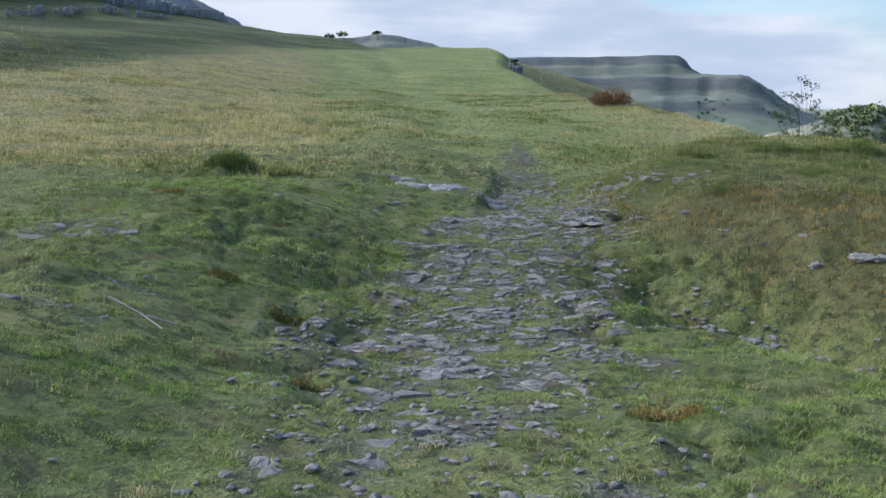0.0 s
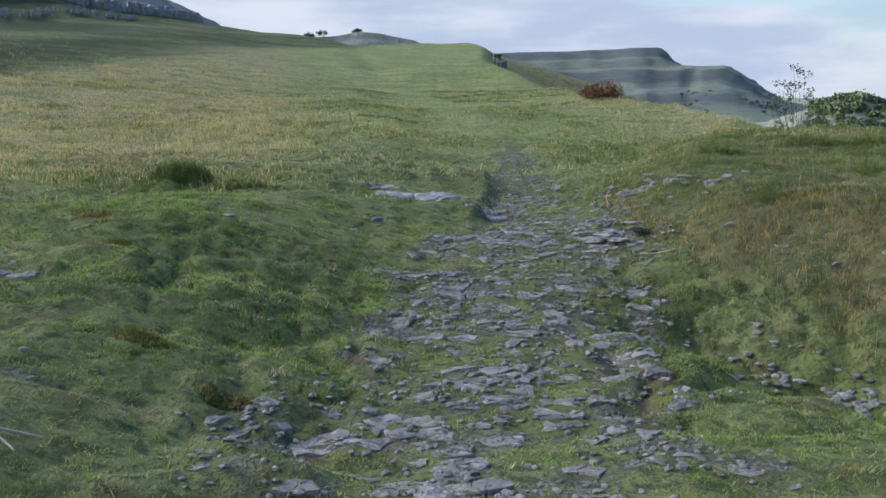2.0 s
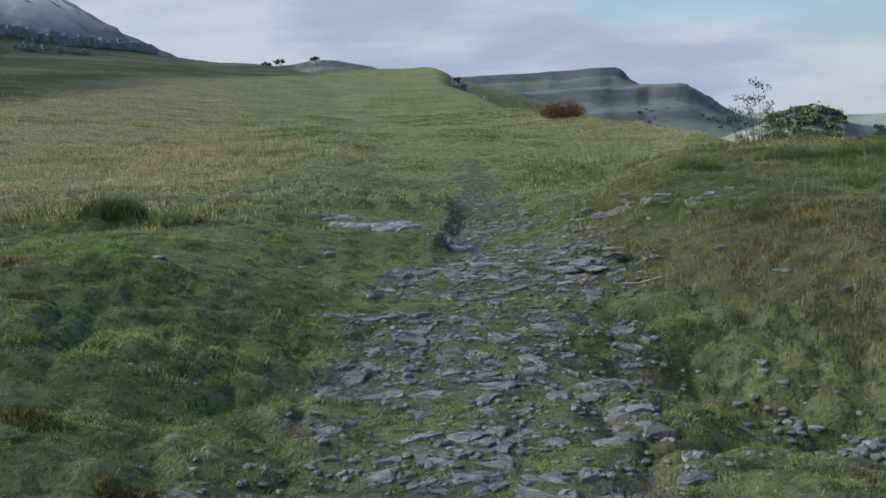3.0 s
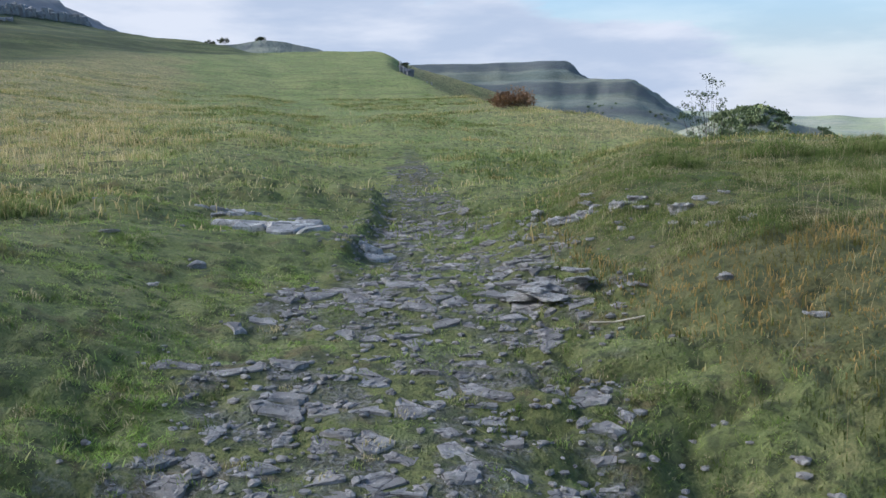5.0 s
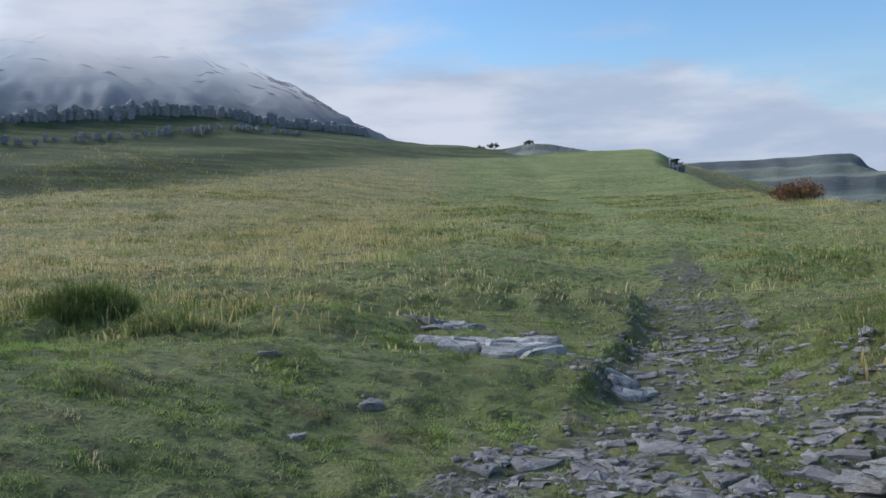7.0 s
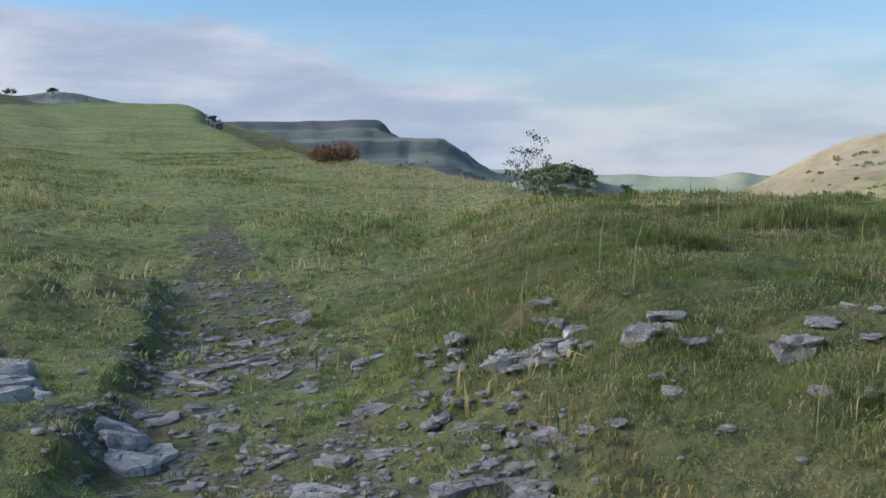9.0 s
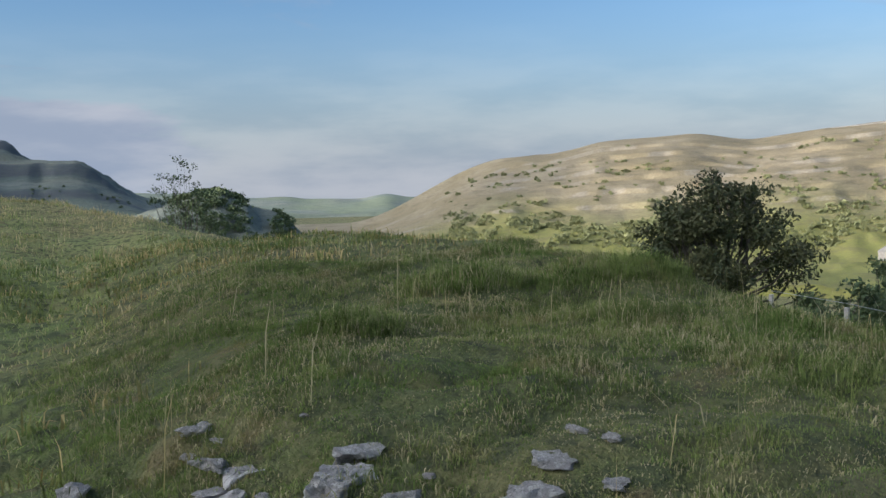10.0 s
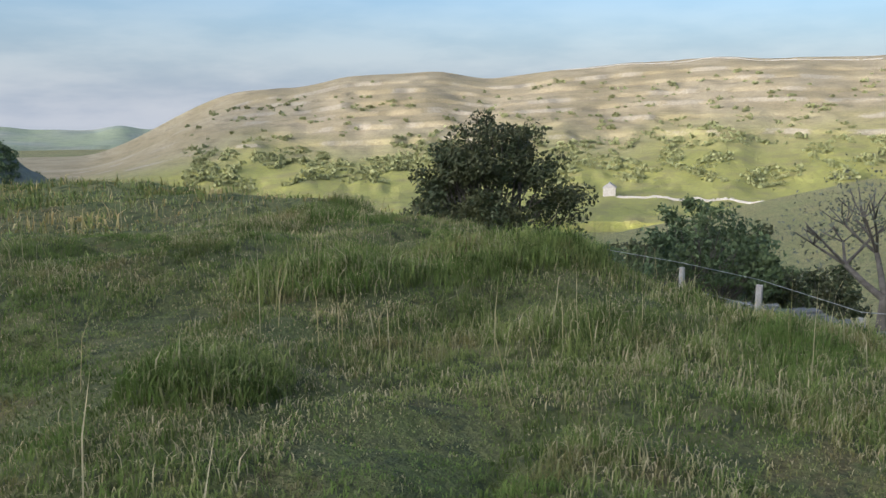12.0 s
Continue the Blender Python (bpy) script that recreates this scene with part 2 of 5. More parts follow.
def turf_material():
    m, nt, b = material("turf", 0.95)
    v = place(nt)
    big, mid, fine = noise_of(nt, v, 0.35, 4), noise_of(nt, v, 2.2, 5, 0.6), noise_of(nt, v, 28, 4, 0.7)
    green = mixc(nt, ramp(nt, big, 0.35, 0.65), (0.27, 0.335, 0.10), (0.38, 0.40, 0.14))
    green = mixc(nt, ramp(nt, mid, 0.52, 0.75), green, (0.44, 0.40, 0.18))
    dry = mixc(nt, ramp(nt, mid, 0.35, 0.65), (0.50, 0.40, 0.19), (0.38, 0.34, 0.14))
    col = mixc(nt, ramp(nt, calc(nt, "ADD", attribute(nt, "dry"), calc(nt, "MULTIPLY", calc(nt, "SUBTRACT", mid, 0.5), 0.9)), 0.2, 0.8), green, dry)
    streak = noise_of(nt, mapped(nt, v, (0.22, 1, 1)), 1.3, 6, 0.7)
    col = mixc(nt, ramp(nt, streak, 0.47, 0.58, 0.0, 0.55), col, (0.16, 0.19, 0.065))
    # shade between the blades, put into the ground colour
    col = mixc(nt, attribute(nt, "gap_shade"), col, mixc(nt, ramp(nt, mid, 0.4, 0.6), (0.085, 0.095, 0.035), (0.14, 0.125, 0.055)))
    soil = mixc(nt, ramp(nt, fine, 0.4, 0.62), (0.10, 0.088, 0.07), (0.235, 0.22, 0.205))
    soil = mixc(nt, ramp(nt, mid, 0.42, 0.56), soil, (0.18, 0.185, 0.06))
    col = mixc(nt, ramp(nt, calc(nt, "ADD", attribute(nt, "track"), calc(nt, "MULTIPLY", calc(nt, "SUBTRACT", mid, 0.5), 0.8)), 0.22, 0.5), col, soil)
    col = mixc(nt, ramp(nt, attribute(nt, "scar"), 0.3, 0.8), col, (0.24, 0.24, 0.23))
    # dark mottle, fine and clump-sized: shade between grass clumps put into the colour
    col = mixc(nt, ramp(nt, fine, 0.3, 0.7, 0.45, 1.0), (0.06, 0.075, 0.025), col)
    clump = noise_of(nt, v, 7.0, 4, 0.65)
    col = mixc(nt, ramp(nt, clump, 0.5, 0.6, 0.0, 0.85), col, (0.06, 0.072, 0.03))
    moss = noise_of(nt, v, 1.7, 6, 0.7)
    col = mixc(nt, ramp(nt, moss, 0.56, 0.66, 0.0, 0.65), col, (0.15, 0.115, 0.055))
    col = mixc(nt, ramp(nt, noise_of(nt, mapped(nt, v, (0.5, 1, 1)), 0.8, 7, 0.75), 0.54, 0.66, 0.0, 0.4), col, (0.11, 0.13, 0.05))
    rows = ramp(nt, noise_of(nt, mapped(nt, v, (0.07, 0.07, 2.0)), 1.2, 7, 0.68), 0.42, 0.56, 0.5, 0.92)
    col = mixc(nt, calc(nt, "MULTIPLY", rows, attribute(nt, "slope")), col, (0.06, 0.072, 0.03))
    nt.links.new(col, b.inputs["Base Color"])
    bump(nt, b, calc(nt, "ADD", calc(nt, "ADD", fine, mid), clump), 0.9, 0.05)
    return m


def rock_material(name, a, c, moss=0.35):
    m, nt, b = material(name, 0.85)
    v = place(nt)
    info = nt.nodes.new("ShaderNodeObjectInfo")
    add = nt.nodes.new("ShaderNodeVectorMath")
    nt.links.new(v, add.inputs[0])
    scl = nt.nodes.new("ShaderNodeCombineXYZ")
    for i in range(3):
        nt.links.new(calc(nt, "MULTIPLY", info.outputs["Random"], 13.0 + 7 * i), scl.inputs[i])
    nt.links.new(scl.outputs[0], add.inputs[1])
    v = add.outputs[0]
    big, mid, fine = noise_of(nt, v, 2.5, 5, 0.6), noise_of(nt, v, 11, 6, 0.65), noise_of(nt, v, 60, 4, 0.7)
    col = mixc(nt, ramp(nt, big, 0.3, 0.7), a, c)
    col = mixc(nt, ramp(nt, mid, 0.56, 0.75, 0.0, 0.6), col, tuple(0.6 * x for x in a))
    col = mixc(nt, ramp(nt, fine, 0.62, 0.72, 0.0, 0.7), col, (0.52, 0.52, 0.50))
    col = mixc(nt, ramp(nt, calc(nt, "ADD", big, mid), 1.08, 1.3, 0.0, moss), col, (0.12, 0.13, 0.045))
    col = mixc(nt, calc(nt, "MULTIPLY", info.outputs["Random"], 0.3), col, tuple(0.7 * x for x in c))
    lichen = noise_of(nt, v, 6.0, 7, 0.72)
    col = mixc(nt, ramp(nt, lichen, 0.53, 0.58, 0.0, 0.7), col, tuple(min(0.78, 1.35 * x) for x in c))
    col = mixc(nt, ramp(nt, lichen, 0.42, 0.34, 0.0, 0.7), col, tuple(0.45 * x for x in a))
    vor = nt.nodes.new("ShaderNodeTexVoronoi")
    vor.feature = "DISTANCE_TO_EDGE"
    nt.links.new(mapped(nt, v, (1.0, 1.5, 1.0)), vor.inputs["Vector"])
    vor.inputs["Scale"].default_value = 5.0
    crack = ramp(nt, calc(nt, "ADD", vor.outputs["Distance"], calc(nt, "MULTIPLY", calc(nt, "SUBTRACT", mid, 0.5), 0.12)), 0.0, 0.018)
    col = mixc(nt, crack, tuple(0.5 * x for x in a), col)
    nt.links.new(col, b.inputs["Base Color"])
    bump(nt, b, calc(nt, "ADD", calc(nt, "ADD", calc(nt, "MULTIPLY", mid, 1.8), fine), calc(nt, "MULTIPLY", crack, 0.5)), 0.7, 0.025)
    return m


def blade_material(name, green, lush, dry, straw):
    m, nt, b = material(name, 0.7)
    nt.nodes.remove(b)
    isl = nt.nodes.new("ShaderNodeNewGeometry").outputs["Random Per Island"]
    v = place(nt)
    big = noise_of(nt, v, 0.9, 4, 0.6)
    c1 = mixc(nt, ramp(nt, big, 0.35, 0.65), green, lush)
    c1 = mixc(nt, calc(nt, "MULTIPLY", isl, 0.5), c1, tuple(0.5 * x for x in green))
    # dark mottle for shade between clumps, put into the blade colour
    c1 = mixc(nt, ramp(nt, noise_of(nt, v, 7.5, 4, 0.65), 0.47, 0.62, 0.0, 0.85), c1, tuple(0.33 * x for x in green))
    c1 = mixc(nt, ramp(nt, noise_of(nt, v, 1.7, 6, 0.7), 0.54, 0.66, 0.0, 0.75), c1, tuple(0.6 * x for x in dry))
    c1 = mixc(nt, ramp(nt, noise_of(nt, mapped(nt, v, (0.5, 1, 1)), 0.8, 7, 0.75), 0.50, 0.62, 0.0, 0.65), c1, tuple(0.36 * x for x in green))
    c2 = mixc(nt, isl, dry, straw)
    c2 = mixc(nt, ramp(nt, noise_of(nt, mapped(nt, v, (0.5, 1, 1)), 1.1, 7, 0.75), 0.48, 0.60, 0.0, 0.8), c2, tuple(0.62 * x for x in green))
    f = ramp(nt, calc(nt, "ADD", attribute(nt, "dry"), calc(nt, "MULTIPLY", calc(nt, "SUBTRACT", isl, 0.5), 0.9)), 0.25, 0.75)
    col = mixc(nt, f, c1, c2)
    # shade at the blades' feet put into the colour, darker towards the root
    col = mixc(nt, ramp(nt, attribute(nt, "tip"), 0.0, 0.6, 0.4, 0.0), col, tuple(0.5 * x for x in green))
    d, tr, mx = nt.nodes.new("ShaderNodeBsdfDiffuse"), nt.nodes.new("ShaderNodeBsdfTranslucent"), nt.nodes.new("ShaderNodeMixShader")
    nt.links.new(col, d.inputs[0]), nt.links.new(col, tr.inputs[0])
    mx.inputs[0].default_value = 0.35
    nt.links.new(d.outputs[0], mx.inputs[1]), nt.links.new(tr.outputs[0], mx.inputs[2])
    nt.links.new(mx.outputs[0], nt.nodes["Material Output"].inputs[0])
    return m


def plain_material(name, a, c, scale, rough=0.9, relief=0.02):
    m, nt, b = material(name, rough)
    v = place(nt)
    mid, fine = noise_of(nt, v, scale, 5, 0.6), noise_of(nt, v, scale * 7, 4, 0.65)
    col = mixc(nt, ramp(nt, mid, 0.3, 0.7), a, c)
    col = mixc(nt, ramp(nt, fine, 0.35, 0.75, 0.4, 0.0), col, tuple(0.5 * x for x in a))
    nt.links.new(col, b.inputs["Base Color"])
    bump(nt, b, fine, 0.6, relief)
    return m


def leaf_material(name, a, c):
    m, nt, b = material(name, 0.6)
    isl = nt.nodes.new("ShaderNodeNewGeometry").outputs["Random Per Island"]
    big = noise_of(nt, place(nt), 0.9, 3)
    col = mixc(nt, calc(nt, "MULTIPLY", calc(nt, "ADD", isl, ramp(nt, big, 0.35, 0.65)), 0.5), a, c)
    nt.links.new(col, b.inputs["Base Color"])
    return m


def hillside_material(name, grass, pale, field, rock):
    m, nt, b = material(name, 0.95)
    v = place(nt)
    big, mid, fine = noise_of(nt, mapped(nt, v, (1, 1, 6)), 0.012, 5, 0.6), noise_of(nt, mapped(nt, v, (1, 1, 5)), 0.06, 6, 0.65), noise_of(nt, v, 0.5, 4, 0.7)
    col = mixc(nt, ramp(nt, big, 0.35, 0.65), grass, pale)
    col = mixc(nt, attribute(nt, "field"), col, field)
    col = mixc(nt, ramp(nt, mid, 0.45, 0.7, 0.0, 0.6), col, tuple(0.6 * x for x in grass))
    col = mixc(nt, ramp(nt, calc(nt, "ADD", attribute(nt, "scar"), calc(nt, "MULTIPLY", calc(nt, "SUBTRACT", calc(nt, "MULTIPLY", calc(nt, "ADD", mid, fine), 0.5), 0.5), 2.0)), 0.3, 0.8, 0.0, 0.85), col, rock)
    col = mixc(nt, ramp(nt, fine, 0.35, 0.7, 0.35, 0.0), col, tuple(0.45 * x for x in grass))
    nt.links.new(col, b.inputs["Base Color"])
    bump(nt, b, calc(nt, "ADD", mid, fine), 0.8, 1.2)
    return m


turf = turf_material()
limestone = rock_material("limestone", (0.175, 0.162, 0.148), (0.29, 0.272, 0.25), 0.6)
pale_limestone = rock_material("pale_limestone", (0.27, 0.255, 0.235), (0.43, 0.415, 0.385), 0.45)
scar_rock = rock_material("scar_rock", (0.16, 0.16, 0.165), (0.27, 0.27, 0.27), 0.5)
# scar rock darkened: the crag's shade is put into this colour
crag_shade_rock = rock_material("crag_shade_rock", (0.10, 0.10, 0.105), (0.17, 0.17, 0.17), 0.5)
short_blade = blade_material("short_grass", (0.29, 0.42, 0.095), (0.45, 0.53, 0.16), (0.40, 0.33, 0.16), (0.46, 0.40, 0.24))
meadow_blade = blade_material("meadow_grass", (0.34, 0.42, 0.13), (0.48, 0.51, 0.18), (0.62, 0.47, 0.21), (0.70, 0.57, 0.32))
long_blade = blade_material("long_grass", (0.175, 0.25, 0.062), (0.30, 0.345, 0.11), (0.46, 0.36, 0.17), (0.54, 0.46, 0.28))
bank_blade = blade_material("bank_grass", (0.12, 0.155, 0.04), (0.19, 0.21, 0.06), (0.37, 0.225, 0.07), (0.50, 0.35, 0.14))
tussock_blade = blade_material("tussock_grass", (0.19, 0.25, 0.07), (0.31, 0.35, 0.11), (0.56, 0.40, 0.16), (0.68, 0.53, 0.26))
bark = plain_material("bark", (0.09, 0.08, 0.065), (0.16, 0.14, 0.12), 6)
weathered = plain_material("weathered_wood", (0.30, 0.28, 0.25), (0.42, 0.40, 0.37), 9, relief=0.005)


# ---- ground cover zones ----
def track_mask(x, y):
    w = np.interp(y, [2, 5, 9, 11, 13, 15, 18, 24, 34], [1.0, 1.15, 1.4, 1.4, 1.4, 1.25, 0.85, 0.6, 0.25])
    off = x - path_x(y) - np.interp(y, [4, 8, 10, 14, 18], [0.0, -0.15, 0.0, 0.05, 0.0])
    m = smooth(1.15, 0.7, np.abs(off) / w + 0.35 * vnoise(x, y, 0.9, 31) + 0.2 * vnoise(x, y, 0.35, 32))
    m = m * (0.52 + 0.17 * smooth(7.8, 9.2, y) * smooth(15, 13, y) + 0.32 * vnoise(x, y * 1.4, 0.9, 33) + 0.36 * vnoise(x, y * 1.2, 0.42, 35))
    m = m * (0.62 + 0.38 * smooth(5.6, 6.9, y + 0.3 * vnoise(x, y, 0.8, 36)))
    m = np.maximum(m, smooth(15, 17, y) * smooth(-0.05, 0.1, x - trench_edge(y)) * smooth(0.9, 0.3, x - trench_edge(y)) * 0.8)
    bare = smooth(0.42, 0.7, vnoise(x * 0.8, y * 1.5, 1.1, 34)) * smooth(-0.6, -1.6, x) * smooth(-6, -4, x) * smooth(5, 7, y) * smooth(15, 12, y)
    return np.clip(np.maximum(m, 0.52 * bare) * smooth(40, 22, y), 0, 1)


def dry_mask(x, y):
    xb = 1.75 + np.maximum(0, 13.3 - y) * 0.4 + np.maximum(0, y - 16.5) * 0.35
    d = 0.75 * smooth(0.4, 1.5, x - xb) * smooth(30, 22, y) * smooth(22, 14, y + 0.5 * x)
    d = np.maximum(d, 0.35 * smooth(0.4, 1.5, x - xb) * smooth(30, 20, y))
    d = np.maximum(d, 0.85 * smooth(17.5, 24, y + 2.0 * vnoise(x, y, 3, 41)) * smooth(1.0, 6.0, (path_x(y) - x) / (0.6 + 0.02 * y) + 1.5 * vnoise(x, y, 4, 43)))
    d = np.maximum(d, 0.7 * smooth(32, 44, y + 3 * vnoise(x, y, 4, 44)) * smooth(4, 10, x + 2 * vnoise(x, y, 4, 45)))
    s = (x + 27) * -0.967 + (y - 50) * 0.254
    d = d * smooth(4, -2, s) + 0.4 * smooth(-2, 4, s)
    d = d + 0.22 * smooth(13, 18, y) * smooth(60, 40, y) * (d < 0.3)
    return np.clip(d + 0.18 * vnoise(x, y, 1.2, 42), 0, 1)


def scar_mask(x, y):
    s = (x + 27) * -0.967 + (y - 50) * 0.254 + 1.6 * vnoise(x, y, 20, 5)
    return (smooth(12.2, 12.7, s) * smooth(13.6, 13.1, s) * 0.7 + smooth(16.9, 17.4, s) * smooth(18.6, 18.1, s)) * (y > 40)


def slope_mask(x, y):
    """The terraced hill, where the grass grows in rank dark rows."""
    s = (x + 27) * -0.967 + (y - 50) * 0.254 + 1.6 * vnoise(x, y, 20, 5)
    return smooth(-4.5, 0.5, s) * (y > 20)


def gap_shade_mask(x, y):
    """Shade among the standing grass, put into the ground colour as a dark tone."""
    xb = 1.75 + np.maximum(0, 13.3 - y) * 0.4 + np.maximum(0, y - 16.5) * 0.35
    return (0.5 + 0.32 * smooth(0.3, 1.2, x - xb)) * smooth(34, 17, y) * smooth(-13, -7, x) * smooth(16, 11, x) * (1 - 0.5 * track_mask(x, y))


# ---- ground ----
gx_, gy_ = graded(-5, 7.5, 0.05, 2500, 1.045), graded(3.5, 22, 0.05, 2500, 1.04)
ground = tagged(new("ground", grid_mesh("ground", gx_, gy_, height)), "grazed hillside turf with a worn stony track", "ground", kind="structure")
ground.data.materials.append(turf)
GX, GY = np.meshgrid(gx_, gy_)
for key, f in (("dry", dry_mask), ("track", track_mask), ("scar", scar_mask), ("slope", slope_mask), ("gap_shade", gap_shade_mask)):
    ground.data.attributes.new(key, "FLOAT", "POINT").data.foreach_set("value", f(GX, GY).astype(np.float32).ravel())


# ---- distance ----
def polar_mesh(name, az, r, zf, origin=(2.0, 14.0), **masks):
    """A sheet in azimuth and distance; zf and the masks take (azimuth in degrees, distance)."""
    A, R = np.meshgrid(az, r)
    co = np.stack([origin[0] + R * np.sin(np.radians(A)), origin[1] + R * np.cos(np.radians(A)), zf(A, R)], -1)
    for rim in (co[0], co[-1], co[:, 0], co[:, -1]):   # the sheet's rim runs into the ground
        rim[:, 2] -= 14
    co = co.reshape(-1, 3)
    na, nr = len(az), len(r)
    i = (np.arange(nr - 1)[:, None] * na + np.arange(na - 1)[None, :]).reshape(-1)
    return raw_mesh(name, co, np.stack([i, i + 1, i + na + 1, i + na], -1), **{k: f(A, R).ravel() for k, f in masks.items()})


BANDS = (0.34, 0.42, 0.50, 0.57, 0.65, 0.72)


def hillside_z(a, r):
    t = np.clip((r - 430) / 480, 0, 1.2)
    w = t + 0.03 * vnoise(a, r * 0.02, 3.0, 51) + 0.012 * vnoise(a, r * 0.05, 1.0, 52)
    top = 70 + 26 * smooth(42, 75, a)
    z = -34 + top * (0.10 * smooth(0.0, 0.2, w) + 0.48 * smooth(0.08, 0.75, w) + 0.22 * smooth(0.55, 1.0, w)
                     + sum(0.025 * (1 + 0.6 * vnoise(a, 0 * r + c * 9, 4, 58)) * smooth(c, c + 0.012, w) for c in BANDS))
    z = z + 0.6 * vnoise(a, r * 0.03, 2.3, 53) + (1 - t) * 0.7 * vnoise(a, r * 0.04, 0.6, 54)
    return -34 + (z + 34) * smooth(32, 43, a + 1.5 * vnoise(r, a, 60, 55)) * (1 - 0.2 * smooth(95, 125, a))


def hillside_scar(a, r):
    w = np.clip((r - 430) / 480, 0, 1.2) + 0.03 * vnoise(a, r * 0.02, 3.0, 51) + 0.012 * vnoise(a, r * 0.05, 1.0, 52)
    m = sum(smooth(c - 0.006, c + 0.002, w) * smooth(c + 0.020, c + 0.012, w) * np.clip(0.5 + 1.1 * vnoise(a, 0 * r + c * 37, 2.2, 56), 0, 1) for c in BANDS)
    return np.clip(m, 0, 1) * np.clip(0.75 + 0.7 * vnoise(a, r * 0.05, 0.7, 59), 0, 1)


def hillside_field(a, r):
    return smooth(0.5, 0.15, (r - 430) / 480 + 0.06 * vnoise(a, r * 0.02, 3.0, 57))


opposite = hillside_material("opposite_hillside", (0.35, 0.285, 0.16), (0.46, 0.38, 0.24), (0.32, 0.32, 0.08), (0.44, 0.38, 0.28))
hill_east = tagged(new("hillside_backdrop", polar_mesh("hillside_backdrop", np.linspace(28, 125, 480), np.linspace(330, 1000, 420), hillside_z, scar=hillside_scar, field=hillside_field)),
                   "sunlit dale side with pale limestone terraces", "hillside", kind="structure")
hill_east.data.materials.append(opposite)


def plateau_z(a, r):
    n = 0.5 * vnoise(a, r * 0.01, 1.2, 61) + 0.25 * vnoise(a, r * 0.03, 0.4, 62)
    rr = r + 12 * vnoise(a, r * 0.0, 2.5, 63) + 2 * vnoise(a, r * 0.004, 0.7, 64)
    t1, t2 = smooth(15.3, 13.2, a + n), smooth(20.8, 16.8, a + 0.7 * n)
    z = -26 + 30 * smooth(600, 850, rr) * smooth(26, 17, a)
    z = z + 9 * smooth(760, 790, rr) * t2 + 17 * smooth(845, 875, rr) * t2 + 4 * smooth(875, 950, rr) * t2 + 8 * smooth(930, 945, rr) * t1 + 12 * smooth(955, 985, rr) * t1 + 4 * smooth(990, 1100, rr)
    return z + 1.0 * vnoise(a, r * 0.02, 0.8, 65)


def spur_rise(a):
    """The spur's skyline in degrees above the eye."""
    return np.interp(a, [17, 21, 23.5, 25, 28.2, 31, 34], [-2.5, -1.0, 0.0, 0.0, -1.3, -3.5, -7])


def plateau_scar(a, r):
    rr = r + 12 * vnoise(a, r * 0.0, 2.5, 63) + 2 * vnoise(a, r * 0.004, 0.7, 64)
    return 0.75 * sum(smooth(c, c + 8, rr) * smooth(d + 4, d - 4, rr) for c, d in ((765, 785), (850, 872), (958, 982)))


# distance haze is put into both materials as greyed, blued greens
hazed_plain = hillside_material("hazed_plain", (0.26, 0.30, 0.24), (0.36, 0.37, 0.28), (0.32, 0.36, 0.22), (0.3, 0.3, 0.3))
# last colour: dark scarp faces, their shade put into the colour
hazed_moor = hillside_material("hazed_moor", (0.15, 0.18, 0.155), (0.23, 0.24, 0.175), (0.21, 0.25, 0.15), (0.10, 0.11, 0.12))
tagged(part("plateau_backdrop", polar_mesh("plateau_backdrop", np.linspace(-8, 27, 420), np.linspace(560, 1250, 230), plateau_z, scar=plateau_scar, field=lambda a, r: smooth(800, 700, r)), hazed_moor),
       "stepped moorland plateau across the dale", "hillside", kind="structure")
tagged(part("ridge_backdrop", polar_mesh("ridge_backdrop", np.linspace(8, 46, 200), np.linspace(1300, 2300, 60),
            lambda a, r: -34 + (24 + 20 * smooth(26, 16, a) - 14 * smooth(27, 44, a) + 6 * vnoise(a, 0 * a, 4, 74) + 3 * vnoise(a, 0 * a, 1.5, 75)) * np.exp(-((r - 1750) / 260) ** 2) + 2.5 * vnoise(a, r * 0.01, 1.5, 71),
            scar=lambda a, r: 0 * a, field=lambda a, r: np.clip(0.5 + vnoise(a, r * 0.02, 2, 72), 0, 1)), hazed_plain), "low hazy ridge beyond the dale", "hillside", kind="structure")
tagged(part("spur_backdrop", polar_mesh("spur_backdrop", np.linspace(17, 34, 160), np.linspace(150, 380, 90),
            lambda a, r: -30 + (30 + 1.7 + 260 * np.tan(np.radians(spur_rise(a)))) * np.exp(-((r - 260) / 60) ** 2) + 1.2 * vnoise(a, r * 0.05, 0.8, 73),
            scar=lambda a, r: 0 * a, field=lambda a, r: 0 * a), hazed_moor), "rough wooded spur of the dale side", "hillside", kind="structure")

# far shoulder behind the crest
fx, fy = np.linspace(-95, 18, 170), np.linspace(140, 230, 90)


def shoulder_z(x, y):
    top = np.interp(x, [-95, -40, -19, -8, -2, 3, 7, 18], [17.5, 14.6, 14.3, 14.2, 13.3, 11, 6, 0]) + 0.5 * vnoise(x, y, 6, 81)
    return -6 + (top + 6) * np.exp(-((y - 186) / 26) ** 2) + 0.6 * vnoise(x, y, 9, 82) + 0.9 * smooth(182, 184, y + 2 * vnoise(x, y, 8, 83)) * smooth(192, 186, y)


me = grid_mesh("shoulder_backdrop", fx, fy, shoulder_z)
FX, FY = np.meshgrid(fx, fy)
for key, v in (("scar", 0.6 * smooth(181, 183, FY) * smooth(187, 185, FY)), ("field", 0 * FX)):
    me.attributes.new(key, "FLOAT", "POINT").data.foreach_set("value", v.astype(np.float32).ravel())
tagged(part("shoulder_backdrop", me, hazed_moor), "far grassy shoulder with a rocky edge", "hillside", kind="structure")


